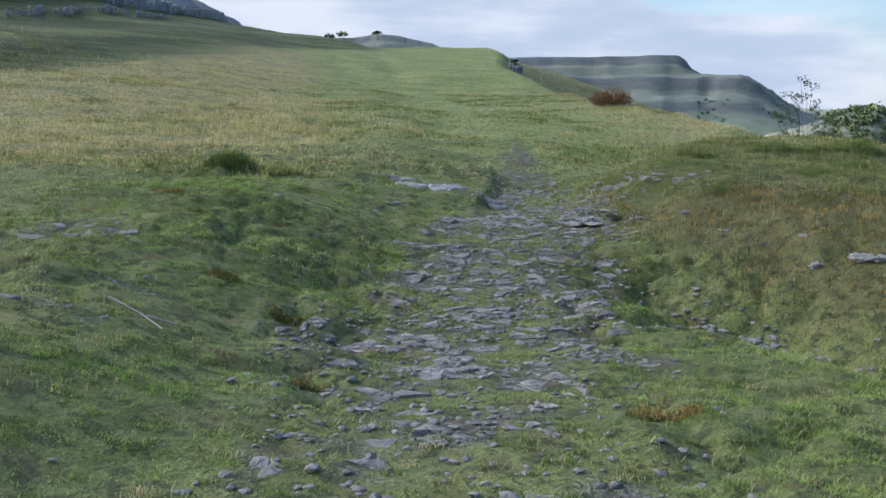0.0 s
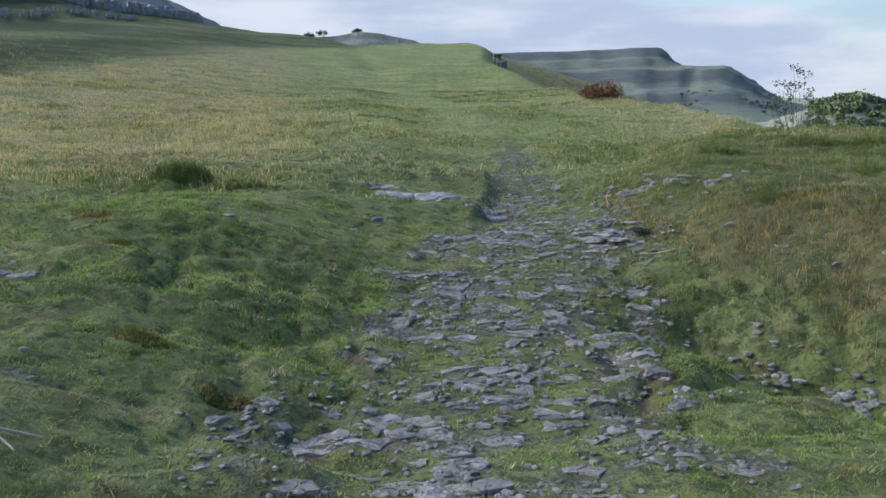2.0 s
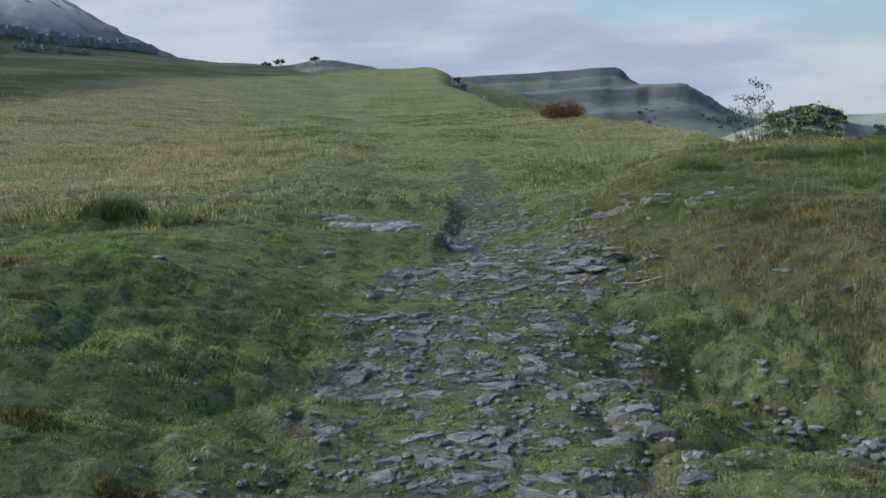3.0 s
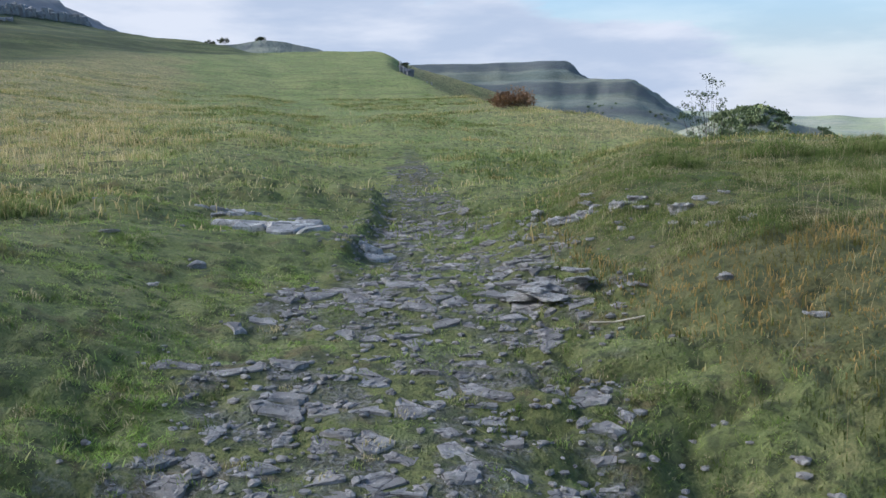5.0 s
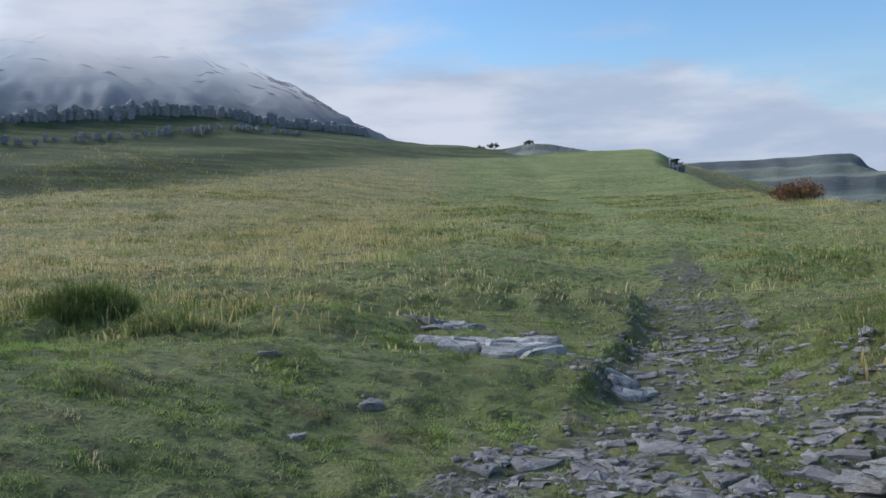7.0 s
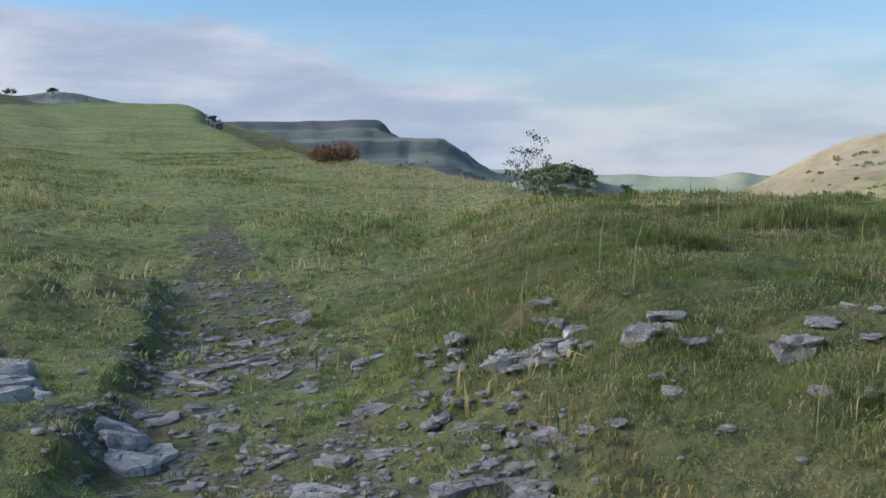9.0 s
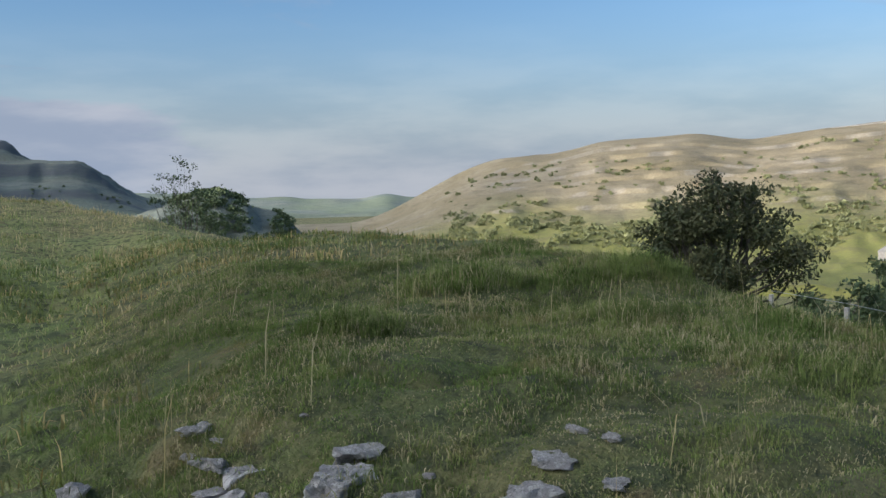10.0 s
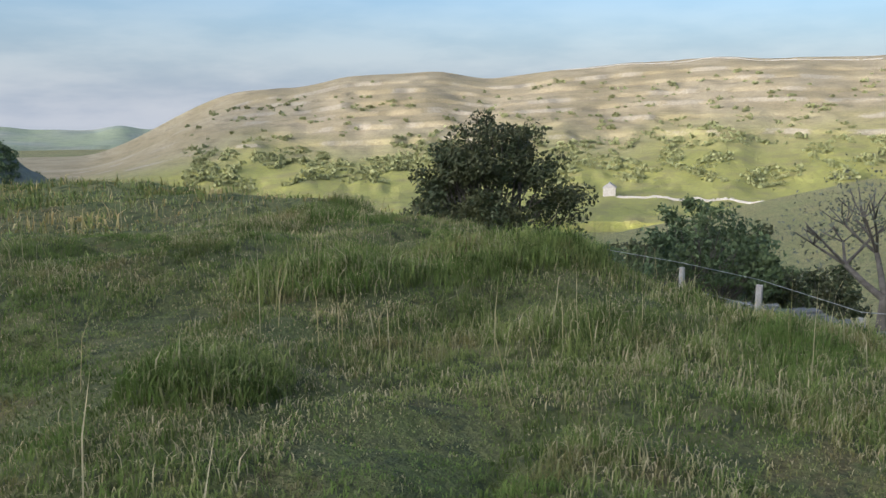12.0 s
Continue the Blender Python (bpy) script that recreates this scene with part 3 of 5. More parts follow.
# mountain whose head is in cloud
def mountain_z(a, r):
    d = np.hypot((a + 31) * 26.0, (r - 1500) * 0.8)
    return 400 - 0.56 * np.sqrt(d * d + 60 ** 2) + 9 * vnoise(a, r * 0.01, 1.5, 91) + 4 * vnoise(a, r * 0.03, 0.5, 92)


mt, nt, b = material("mountain", 0.95)
v = place(nt)
sepm = nt.nodes.new("ShaderNodeSeparateXYZ")
nt.links.new(v, sepm.inputs[0])
# distance haze put into the slopes as a blue-grey
col = mixc(nt, ramp(nt, noise_of(nt, mapped(nt, v, (1, 1, 3)), 0.01, 6, 0.6), 0.35, 0.65), (0.10, 0.12, 0.14), (0.16, 0.175, 0.19))
nt.links.new(col, b.inputs["Base Color"])
fade = ramp(nt, calc(nt, "ADD", sepm.outputs[2], calc(nt, "MULTIPLY", calc(nt, "SUBTRACT", noise_of(nt, mapped(nt, v, (1, 1, 2)), 0.003, 1, 0.4), 0.5), 40.0)), 105, 235)
clear, mx = nt.nodes.new("ShaderNodeBsdfTransparent"), nt.nodes.new("ShaderNodeMixShader")
nt.links.new(fade, mx.inputs[0])
nt.links.new(b.outputs[0], mx.inputs[1])
nt.links.new(clear.outputs[0], mx.inputs[2])
nt.links.new(mx.outputs[0], nt.nodes["Material Output"].inputs[0])
tagged(part("mountain_backdrop", polar_mesh("mountain_backdrop", np.linspace(-60, -4, 200), np.linspace(480, 1500, 120), mountain_z), mt), "dark mountain with its head in cloud", "mountain", kind="structure")


# ---- plants at a distance ----
def tube(verts, faces, p, q, r0, r1, sides=6):
    p, q = Vector(p), Vector(q)
    turn = (q - p).to_track_quat("Z", "Y").to_matrix()
    n = len(verts)
    for c, r in ((p, r0), (q, r1)):
        for k in range(sides):
            a = 2 * math.pi * k / sides
            verts.append(c + turn @ Vector((r * math.cos(a), r * math.sin(a), 0)))
    for k in range(sides):
        j = (k + 1) % sides
        faces.append((n + k, n + j, n + sides + j, n + sides + k))


def limbs(rng, height_m, spread, lean, forks, trunk_r, low=0.3):
    """Trunk and boughs as tapered tubes; returns vertices, faces and the twig ends."""
    verts, faces, ends = [], [], []

    def grow(p, d, length, r, depth):
        steps = 2
        for _ in range(steps):
            q = p + d * (length / steps)
            tube(verts, faces, p, q, r, r * 0.82)
            p, r = q, r * 0.82
            d = (d + Vector((rng.uniform(-0.25, 0.25), rng.uniform(-0.25, 0.25), rng.uniform(-0.05, 0.15)))).normalized()
        if depth == 0:
            ends.append(p)
            return
        for k in range(forks if depth > 1 else forks + 1):
            a = rng.uniform(0, 6.28)
            nd = (d * 0.75 + Vector((math.cos(a) * spread, math.sin(a) * spread, rng.uniform(-0.1, 0.45)))).normalized()
            grow(p, nd, length * rng.uniform(0.6, 0.85), r * 0.7, depth - 1)
        ends.append(p)

    grow(Vector((0, 0, -0.3)), Vector((lean, 0, 1)).normalized(), height_m * low + 0.3, trunk_r, 3)
    return verts, faces, ends


def leaves(rng, ends, count, size, spread_m, clip=None):
    """Small leaf sprays round the twig ends, each a bent pair of triangles."""
    e = np.array([tuple(p) for p in ends])
    c = e[rng.integers(0, len(e), count)] + rng.normal(0, spread_m, (count, 3))
    if clip is not None:
        c = c[clip(c)]
    count = len(c)
    u = rng.normal(0, 1, (count, 3))
    u /= np.linalg.norm(u, axis=1)[:, None]
    w = np.cross(u, rng.normal(0, 1, (count, 3)))
    w /= np.linalg.norm(w, axis=1)[:, None]
    s = size * rng.uniform(0.6, 1.4, (count, 1))
    v = np.stack([c - u * s, c + w * s * 0.45, c + u * s, c - w * s * 0.45], 1).reshape(-1, 3)
    i = np.arange(count)[:, None] * 4
    return v, np.concatenate([i + [0, 1, 2, 3]], 0)


def tree(name, x, y, height_m, spread, leaf_mat, label, seed, count=3000, size=0.09, fuzz=0.35, forks=3, trunk_r=0.12, lean=0.1, low=0.3, z=None):
    rng, pyr = np.random.default_rng(seed), random.Random(seed)
    base = new(name)
    base.location = (x, y, float(height(x, y)) if z is None else z)
    verts, faces, ends = limbs(pyr, height_m, spread, lean, forks, trunk_r, low)
    top = max(p.z for p in ends)
    k = height_m / (top + fuzz * 0.8)
    v = np.array([tuple(p) for p in verts]) * k
    part("trunk", raw_mesh("trunk", v, np.array(faces)), bark, base)
    lv, lf = leaves(rng, [p * k for p in ends if p.z > height_m * 0.25], count, size, fuzz)
    part("crown", raw_mesh("crown", lv, lf, False), leaf_mat, base)
    return tagged(base, label, "bush" if "bush" in name else "tree")


def clumped(name, x, y, w, h, leaf_mat, label, seed, clumps=40, per=120, size=0.08, clump_r=0.4, trunk_r=0.1, bare=0.25, z=None, flat_base=0.25):
    """A rounded tree or bush: trunk, boughs to each clump, and clumps of leaf sprays with gaps between."""
    rng = np.random.default_rng(seed)
    base = new(name)
    base.location = (x, y, float(height(x, y)) if z is None else z)
    verts, faces, cl, leaf_v = [], [], [], []
    fork = Vector((0.04 * w, 0, h * bare))
    tube(verts, faces, (0, 0, -0.4), fork, trunk_r, trunk_r * 0.75, 8)
    mid_z, half = h * (flat_base + 1) / 2, h * (1 - flat_base) / 2
    while len(cl) < clumps:
        d = rng.normal(0, 1, 3)
        d /= np.linalg.norm(d)
        r = rng.uniform(0.55, 0.93)
        if d[2] < -0.55:
            continue
        k = 1 + 0.16 * math.sin(3 * d[0] + seed) + 0.12 * math.sin(4 * d[1] + 2 * d[2] + seed)
        cl.append(np.array([d[0] * w / 2 * r * k, d[1] * w / 2 * r * k, mid_z + d[2] * half * r * k]))
    for c in cl:
        m = fork.lerp(Vector(c), 0.5) + Vector(rng.normal(0, 0.05 * w, 3))
        tube(verts, faces, fork, m, trunk_r * 0.35, trunk_r * 0.2, 5)
        tube(verts, faces, m, c, trunk_r * 0.2, trunk_r * 0.06, 5)
        rad = clump_r * rng.uniform(0.7, 1.3)
        p = rng.normal(0, 1, (per, 3))
        p = p / np.linalg.norm(p, axis=1)[:, None] * rng.random((per, 1)) ** 0.45 * [rad, rad, rad * 0.7] + c
        leaf_v.append(p)
    part("trunk", raw_mesh("trunk", np.array([tuple(p) for p in verts]), np.array(faces)), bark, base)
    lv, lf = leaves(rng, [Vector(p) for p in np.concatenate(leaf_v)], clumps * per, size, size * 0.5)
    part("crown", raw_mesh("crown", lv, lf, False), leaf_mat, base)
    return tagged(base, label, "tree" if "tree" in name else "bush")


leaf_dark = leaf_material("dark_leaves", (0.035, 0.05, 0.02), (0.085, 0.085, 0.035))
leaf_green = leaf_material("green_leaves", (0.05, 0.08, 0.035), (0.12, 0.15, 0.06))
leaf_rust = leaf_material("rust_leaves", (0.16, 0.085, 0.04), (0.26, 0.15, 0.07))
leaf_grey = leaf_material("grey_leaves", (0.09, 0.10, 0.07), (0.17, 0.17, 0.12))

clumped("hawthorn_tree", 28.9, 77.5, 5.6, float(5.0 - height(28.9, 77.5)), leaf_green, "sparse open hawthorn at the brow of the field", 3, 70, 42, 0.09, 0.5, 0.11, 0.3, flat_base=0.3)
clumped("hawthorn_bush", 26.8, 78.6, 3.6, 3.0, leaf_green, "low green hawthorn scrub beside a taller tree", 4, 30, 110, 0.09, 0.5, 0.06, 0.15, flat_base=0.05)
clumped("hawthorn_bush", 32.5, 82.0, 4.2, 3.0, leaf_green, "low green hawthorn scrub below the brow", 5, 30, 110, 0.09, 0.5, 0.06, 0.15, flat_base=0.05)
clumped("round_tree", 30.25, 33.9, 6.1, 5.9, leaf_dark, "dense round dark tree turning brown below the brow", 6, 110, 220, 0.085, 0.6, 0.2, 0.2, flat_base=0.04)
clumped("rust_bush", 9.6, 56.0, 2.2, 0.7, leaf_rust, "low rust-brown bush in rough grass", 7, 34, 110, 0.06, 0.5, 0.04, 0.1, flat_base=0.0)
clumped("shrub", 22.6, 23.0, 2.4, 2.7, leaf_green, "ragged green shrub behind the fence", 8, 46, 110, 0.055, 0.3, 0.06, 0.15, flat_base=0.05)
clumped("shrub", 20.4, 23.4, 1.6, 1.5, leaf_green, "small green shrub behind the fence", 9, 24, 100, 0.055, 0.28, 0.05, 0.15, flat_base=0.05)
tree("thorn_tree", 27.5, 20.2, 4.6, 0.9, leaf_grey, "half-bare grey thorn tree by the field wall", 10, 1500, 0.06, 0.4, forks=4, trunk_r=0.16, low=0.25)
for k, (tx, ty, th) in enumerate([(52, 34, 7.5), (58, 36, 8.5), (66, 40, 7), (49, 36, 6), (72, 38, 8), (61, 31, 6.5), (80, 44, 8)]):
    clumped("copse_tree", tx, ty, th * 1.0, th * 0.8, leaf_dark if k % 2 else leaf_green, "rounded tree of the shaded copse in the dale", 20 + k, 45, 90, 0.17, 0.85, 0.15, 0.15)
for k, (tx, ty, th) in enumerate([(-18.9, 186, 1.7), (-21.5, 187, 1.3), (-12.5, 187, 1.1)]):
    clumped("crest_bush", tx, ty, th * 1.5, th * 0.7, leaf_dark, "small dark bush on the far crest", 40 + k, 12, 60, 0.12, 0.4, 0.05, 0.1, float(shoulder_z(tx, ty)), 0.0)


def scrub(name, pts, mat, label, seed, lo, hi, per=34, leaf=0.38):
    """Scattered clumps of scrub, each a ragged heap of leaf sprays."""
    rng = np.random.default_rng(seed)
    v, f = [], []
    n = 0
    for p in pts:
        r = rng.uniform(lo, hi)
        c = rng.normal(0, 0.42, (per, 3)) * [r, r, r * 0.55] + [p[0], p[1], p[2] + r * 0.35]
        u = rng.normal(0, 1, (per, 3))
        u /= np.linalg.norm(u, axis=1)[:, None]
        w = np.cross(u, rng.normal(0, 1, (per, 3)))
        w /= np.linalg.norm(w, axis=1)[:, None]
        s = r * leaf * rng.uniform(0.65, 1.35, (per, 1))
        v.append(np.stack([c - u * s, c + w * s * 0.7, c + u * s, c - w * s * 0.7], 1).reshape(-1, 3))
        f.append(np.arange(per)[:, None] * 4 + [0, 1, 2, 3] + n)
        n += per * 4
    return tagged(part(name, raw_mesh(name, np.concatenate(v), np.concatenate(f), False), mat), label, "scrub", kind="stuff")


def polar_points(rng, n, a0, a1, r0, r1, zf, keep):
    a, r = rng.uniform(a0, a1, n), rng.uniform(r0, r1, n)
    ok = keep(a, r, rng)
    a, r = a[ok], r[ok]
    return np.stack([2 + r * np.sin(np.radians(a)), 14 + r * np.cos(np.radians(a)), zf(a, r)], -1)


rng = np.random.default_rng(5)
leaf_hill = leaf_material("hill_scrub", (0.15, 0.17, 0.07), (0.27, 0.27, 0.12))
scrub("hillside_scrub", polar_points(rng, 7000, 38, 100, 470, 780, hillside_z, lambda a, r, g: (vnoise(a, r * 0.05, 1.3, 101) > -0.1) & (g.random(len(a)) < 0.15 + 0.85 * smooth(690, 520, r))), leaf_hill,
      "scattered hawthorn scrub on the dale side", 51, 0.9, 3.2, 30, 0.32)
scrub("spur_scrub", polar_points(rng, 1100, 22, 33, 200, 300, lambda a, r: -30 + (30 + 1.7 + 260 * np.tan(np.radians(spur_rise(a)))) * np.exp(-((r - 260) / 60) ** 2),
      lambda a, r, g: vnoise(a, r * 0.03, 1.5, 102) > -0.3), leaf_green, "dark scrub on the wooded spur", 52, 0.7, 1.7, 60, 0.22)
scrub("plateau_scrub", polar_points(rng, 800, 0, 22, 600, 800, plateau_z, lambda a, r, g: vnoise(a, r * 0.02, 1.6, 103) > 0.2), leaf_green, "dark trees and hedges below the plateau", 53, 0.8, 1.7)
scrub("brow_scrub", [(x, y, float(height(x, y))) for x, y in zip(rng.uniform(32, 60, 40), rng.uniform(34, 60, 40)) if x > rim_x(y) + 8], leaf_green, "low scrub below the brow of the field", 54, 0.6, 1.3, 260, 0.07)


# ---- barn, walls and fences ----
def box(bm, x0, x1, y0, y1, z0, z1):
    vs = [bm.verts.new((x, y, z)) for x in (x0, x1) for y in (y0, y1) for z in (z0, z1)]
    for f in ((0, 1, 3, 2), (4, 6, 7, 5), (0, 4, 5, 1), (2, 3, 7, 6), (0, 2, 6, 4), (1, 5, 7, 3)):
        bm.faces.new([vs[i] for i in f])


roof_slate = plain_material("slate_roof", (0.30, 0.29, 0.28), (0.40, 0.38, 0.36), 1.5)
wall_stone = plain_material("barn_stone", (0.34, 0.32, 0.29), (0.48, 0.45, 0.40), 1.2, relief=0.05)
white_render = plain_material("white_render", (0.72, 0.71, 0.68), (0.80, 0.79, 0.76), 1.0)


def barn(name, x, y, z, turn, w, d, h, wall_mat, label):
    base = new(name)
    base.matrix_basis = pose(x, y, z, 0, 0, turn)
    bm = bmesh.new()
    box(bm, -w / 2, w / 2, -d / 2, d / 2, -1, h)
    part("wall", bm, wall_mat, base)
    bm = bmesh.new()
    a = [bm.verts.new(p) for p in ((-w / 2 - 0.3, -d / 2 - 0.3, h), (w / 2 + 0.3, -d / 2 - 0.3, h), (w / 2 + 0.3, 0, h + d * 0.4), (-w / 2 - 0.3, 0, h + d * 0.4), (-w / 2 - 0.3, d / 2 + 0.3, h), (w / 2 + 0.3, d / 2 + 0.3, h))]
    for f in ((0, 1, 2, 3), (3, 2, 5, 4), (0, 3, 4), (1, 5, 2), (0, 4, 5, 1)):
        bm.faces.new([a[i] for i in f])
    part("roof", bm, roof_slate, base)
    bm = bmesh.new()
    box(bm, -0.9, 0.9, -d / 2 - 0.06, -d / 2 + 0.1, 0, 2.3)
    part("door", bm, bark, base)
    return tagged(base, label, "barn" if "barn" in name else "house")


def polar_xy(a, r):
    return 2 + r * math.sin(radians(a)), 14 + r * math.cos(radians(a))


bx, by = polar_xy(62.8, 436)
barn("field_barn", bx, by, float(hillside_z(62.8, 436)), 25, 8.5, 5.5, 3.6, wall_stone, "small grey stone field barn with slate roof")
for k, (a, r) in enumerate([(37.4, 1700), (38.0, 1715), (38.4, 1730)]):
    hx, hy = polar_xy(a, r)
    barn("farmhouse", hx, hy, -34 + 34 * math.exp(-((r - 1750) / 260) ** 2) * 0.5 + 2, 10 + 30 * k, 11, 7, 6, white_render, "far white farmhouse on the hazy ridge")


def heap_wall(name, pts, h, w, stone, mat, label, seed, zf):
    """A dry wall of stacked stones along a line, each stone a skewed block; one mesh of uncountable stones."""
    rng = np.random.default_rng(seed)
    v, f, n = [], [], 0
    cube = np.array([(x, y, z) for x in (-0.5, 0.5) for y in (-0.5, 0.5) for z in (-0.5, 0.5)])
    quads = np.array([(0, 1, 3, 2), (4, 6, 7, 5), (0, 4, 5, 1), (2, 3, 7, 6), (0, 2, 6, 4), (1, 5, 7, 3)])
    for (ax, ay), (bx_, by_) in zip(pts[:-1], pts[1:]):
        L = math.hypot(bx_ - ax, by_ - ay)
        ang = math.atan2(by_ - ay, bx_ - ax)
        rows = max(1, int(h / (stone * 0.5)))
        for k in range(int(L / stone)):
            for row in range(rows):
                t = (k + 0.5 + rng.uniform(-0.2, 0.2) + 0.5 * (row % 2)) * stone / L
                if rng.random() < 0.12 and row == rows - 1:
                    continue
                x, y = ax + (bx_ - ax) * t, ay + (by_ - ay) * t
                size = np.array([stone * rng.uniform(0.85, 1.15), w * (1 - 0.35 * row / rows), stone * 0.55]) * rng.uniform(0.85, 1.2, 3)
                c = cube * size + rng.normal(0, 0.07 * stone, (8, 3))
                ca, sa = math.cos(ang), math.sin(ang)
                c = np.stack([c[:, 0] * ca - c[:, 1] * sa + x, c[:, 0] * sa + c[:, 1] * ca + y, c[:, 2] + float(zf(x, y)) + stone * 0.5 * (row + 0.35)], -1)
                v.append(c), f.append(quads + n)
                n += 8
    return tagged(part(name, raw_mesh(name, np.concatenate(v), np.concatenate(f), False), mat), label, "stone wall", kind="stuff")


heap_wall("dry_stone_wall", [(21.5, 21.8), (17.8, 19.8), (16.0, 18.2), (15.3, 16.4), (15.2, 13.5)], 1.05, 0.45, 0.2, crag_shade_rock, "dark tumbled dry-stone field wall", 61, lambda x, y: height(x, y) - 0.55)
far_wall = [polar_xy(a, r) for a, r in [(63.2, 428), (65, 427), (67, 424), (69, 420), (71.5, 414)]]
heap_wall("field_wall", far_wall, 1.4, 0.8, 1.0, wall_stone, "pale field wall leading from the barn", 62, lambda x, y: hillside_z(math.degrees(math.atan2(x - 2, y - 14)), math.hypot(x - 2, y - 14)))
top_wall = [polar_xy(a, r) for a, r in [(60, 850), (66, 848), (69, 852), (71, 838), (78, 834), (90, 840)]]
heap_wall("moor_wall", top_wall, 1.0, 1.0, 1.3, wall_stone, "pale boundary wall high on the dale side", 63, lambda x, y: hillside_z(math.degrees(math.atan2(x - 2, y - 14)), math.hypot(x - 2, y - 14)))


def fence_post(x, y, h=0.62, r=0.045, z=None, label="weathered grey wooden fence post in long grass", group="fence along the brow"):
    bm = bmesh.new()
    bmesh.ops.create_cone(bm, cap_ends=True, segments=8, radius1=r, radius2=r * 0.9, depth=h + 0.4)
    for vtx in bm.verts:
        vtx.co += Vector((random.uniform(-1, 1), random.uniform(-1, 1), random.uniform(-1, 1))) * r * 0.12
    ob = part("fence_post", bm, weathered, m=pose(x, y, (float(height(x, y)) if z is None else z) + h / 2 - 0.2, random.uniform(-2, 2), random.uniform(-2, 2), 0))
    return tagged(ob, label, "fence post", group)


POSTS = [(14.8, 21.4), (14.2, 19.8), (13.65, 18.6), (13.1, 17.3), (12.5, 15.9)]
for p in POSTS:
    fence_post(*p)
wire_metal, nt, b = material("wire", 0.5)
b.inputs["Metallic"].default_value = 0.8
b.inputs["Base Color"].default_value = (0.35, 0.35, 0.36, 1)
for hgt in (0.35, 0.68):
    verts, faces = [], []
    for p, q in zip(POSTS[:-1], POSTS[1:]):
        tube(verts, faces, (*p, float(height(*p)) + hgt), (*q, float(height(*q)) + hgt), 0.004, 0.004, 4)
    tagged(part("fence_wire", raw_mesh("fence_wire", np.array([tuple(a) for a in verts]), np.array(faces)), wire_metal), "thin grey strand of fence wire between posts", "wire", "fence wires")
for k in range(9):
    x, y = 6.6 + 0.2 * k, 97 - 1.7 * k
    fence_post(x, y, 1.0, 0.06, float(height(x, y)), "thin grey fence post on the far slope", "fence on the far slope")


# ---- rocks ----
def rock_mesh(name, seed, sx, sy, sz, cuts=9, sub=2, rough=0.10):
    """A weathered block: a sphere cut by planes, then roughened; base at z = 0."""
    rng = random.Random(seed)
    bm = bmesh.new()
    bmesh.ops.create_icosphere(bm, subdivisions=sub, radius=1.0)
    planes = [(Vector((rng.gauss(0, 1), rng.gauss(0, 1), rng.gauss(0, 0.6))).normalized(), rng.uniform(0.55, 0.8)) for _ in range(cuts)] + [(Vector((rng.uniform(-0.12, 0.12), rng.uniform(-0.12, 0.12), 1)).normalized(), 0.5)]
    for v in bm.verts:
        for n, d in planes:
            k = v.co.dot(n) - d
            if k > 0:
                v.co -= n * k
        v.co += v.co.normalized() * rough * noise.noise(v.co * 2.3 + Vector((seed * 3.1, 0, 0)))
        v.co += v.co.normalized() * rough * 0.55 * noise.noise(v.co * 6.5 + Vector((0, 0, seed * 2.3)))
        v.co.z += rough * 0.25 * math.sin(v.co.z * 22 + 3 * noise.noise(v.co * 2))
        v.co.z += rough * 0.6 * noise.noise(v.co * 5 + Vector((0, seed * 1.7, 0)))
        v.co = Vector((v.co.x * sx, v.co.y * sy, (v.co.z + 0.35) * sz))
    me = bpy.data.meshes.new(name)
    bm.to_mesh(me)
    bm.free()
    me.materials.append(pale_limestone)
    me.polygons.foreach_set("use_smooth", np.zeros(len(me.polygons), bool))
    return me


ROCKS = [rock_mesh("rock", k, 1.0, random.Random(k).uniform(0.6, 0.95), random.Random(k + 50).uniform(0.55, 0.8), sub=3, rough=0.36) for k in range(9)]


def rock(x, y, size, k=0, turn=0.0, flat=1.0, label="weathered grey limestone rock bedded in turf", sink=0.06, dz=0.0, tilt=0.0):
    ob = new("rock", ROCKS[k % len(ROCKS)])
    ob.matrix_basis = pose(x, y, float(height(x, y)) - sink * size + dz, tilt, 0, turn) @ Matrix.Diagonal((size, size, size * flat, 1))
    return tagged(ob, label, "rock")


for x, y, s, k, t, fl in [(-0.73, 14.9, 0.11, 6, 20, 0.6), (-0.4, 18.2, 0.12, 5, 0, 0.6), (0.0, 18.3, 0.11, 7, 30, 0.5), (-0.87, 18.0, 0.15, 8, 50, 0.4), (-1.6, 15.4, 0.10, 4, 10, 0.35), (-2.3, 13.2, 0.11, 6, 80, 0.3), (-1.0, 14.2, 0.09, 7, 0, 0.4)]:
    rock(x, y, s, k, t, fl, "small grey limestone rock in short turf")
# rocks at the foot of the knoll
for x, y, s, k, t, fl in [(2.85, 16.3, 0.24, 3, 5, 0.75), (3.15, 16.35, 0.2, 1, 20, 0.5), (2.6, 16.5, 0.13, 5, 0, 0.9), (2.75, 16.95, 0.15, 6, 45, 0.9), (3.3, 16.9, 0.14, 7, 10, 0.7), (2.55, 16.9, 0.1, 8, 0, 0.9), (2.45, 16.2, 0.1, 4, 60, 0.7)]:
    rock(x, y, 0.7 * s, k, t, 0.8 * fl, "pale broken limestone rock beside the track", 0.1)
for x, y, s, k, t, fl in [(3.45, 15.85, 0.16, 5, 15, 0.7), (3.3, 15.75, 0.11, 6, 70, 0.9), (3.6, 15.95, 0.13, 8, 0, 0.6)]:
    rock(x, y, s, k, t, fl, "pale lichened limestone rock in long grass", 0.02)
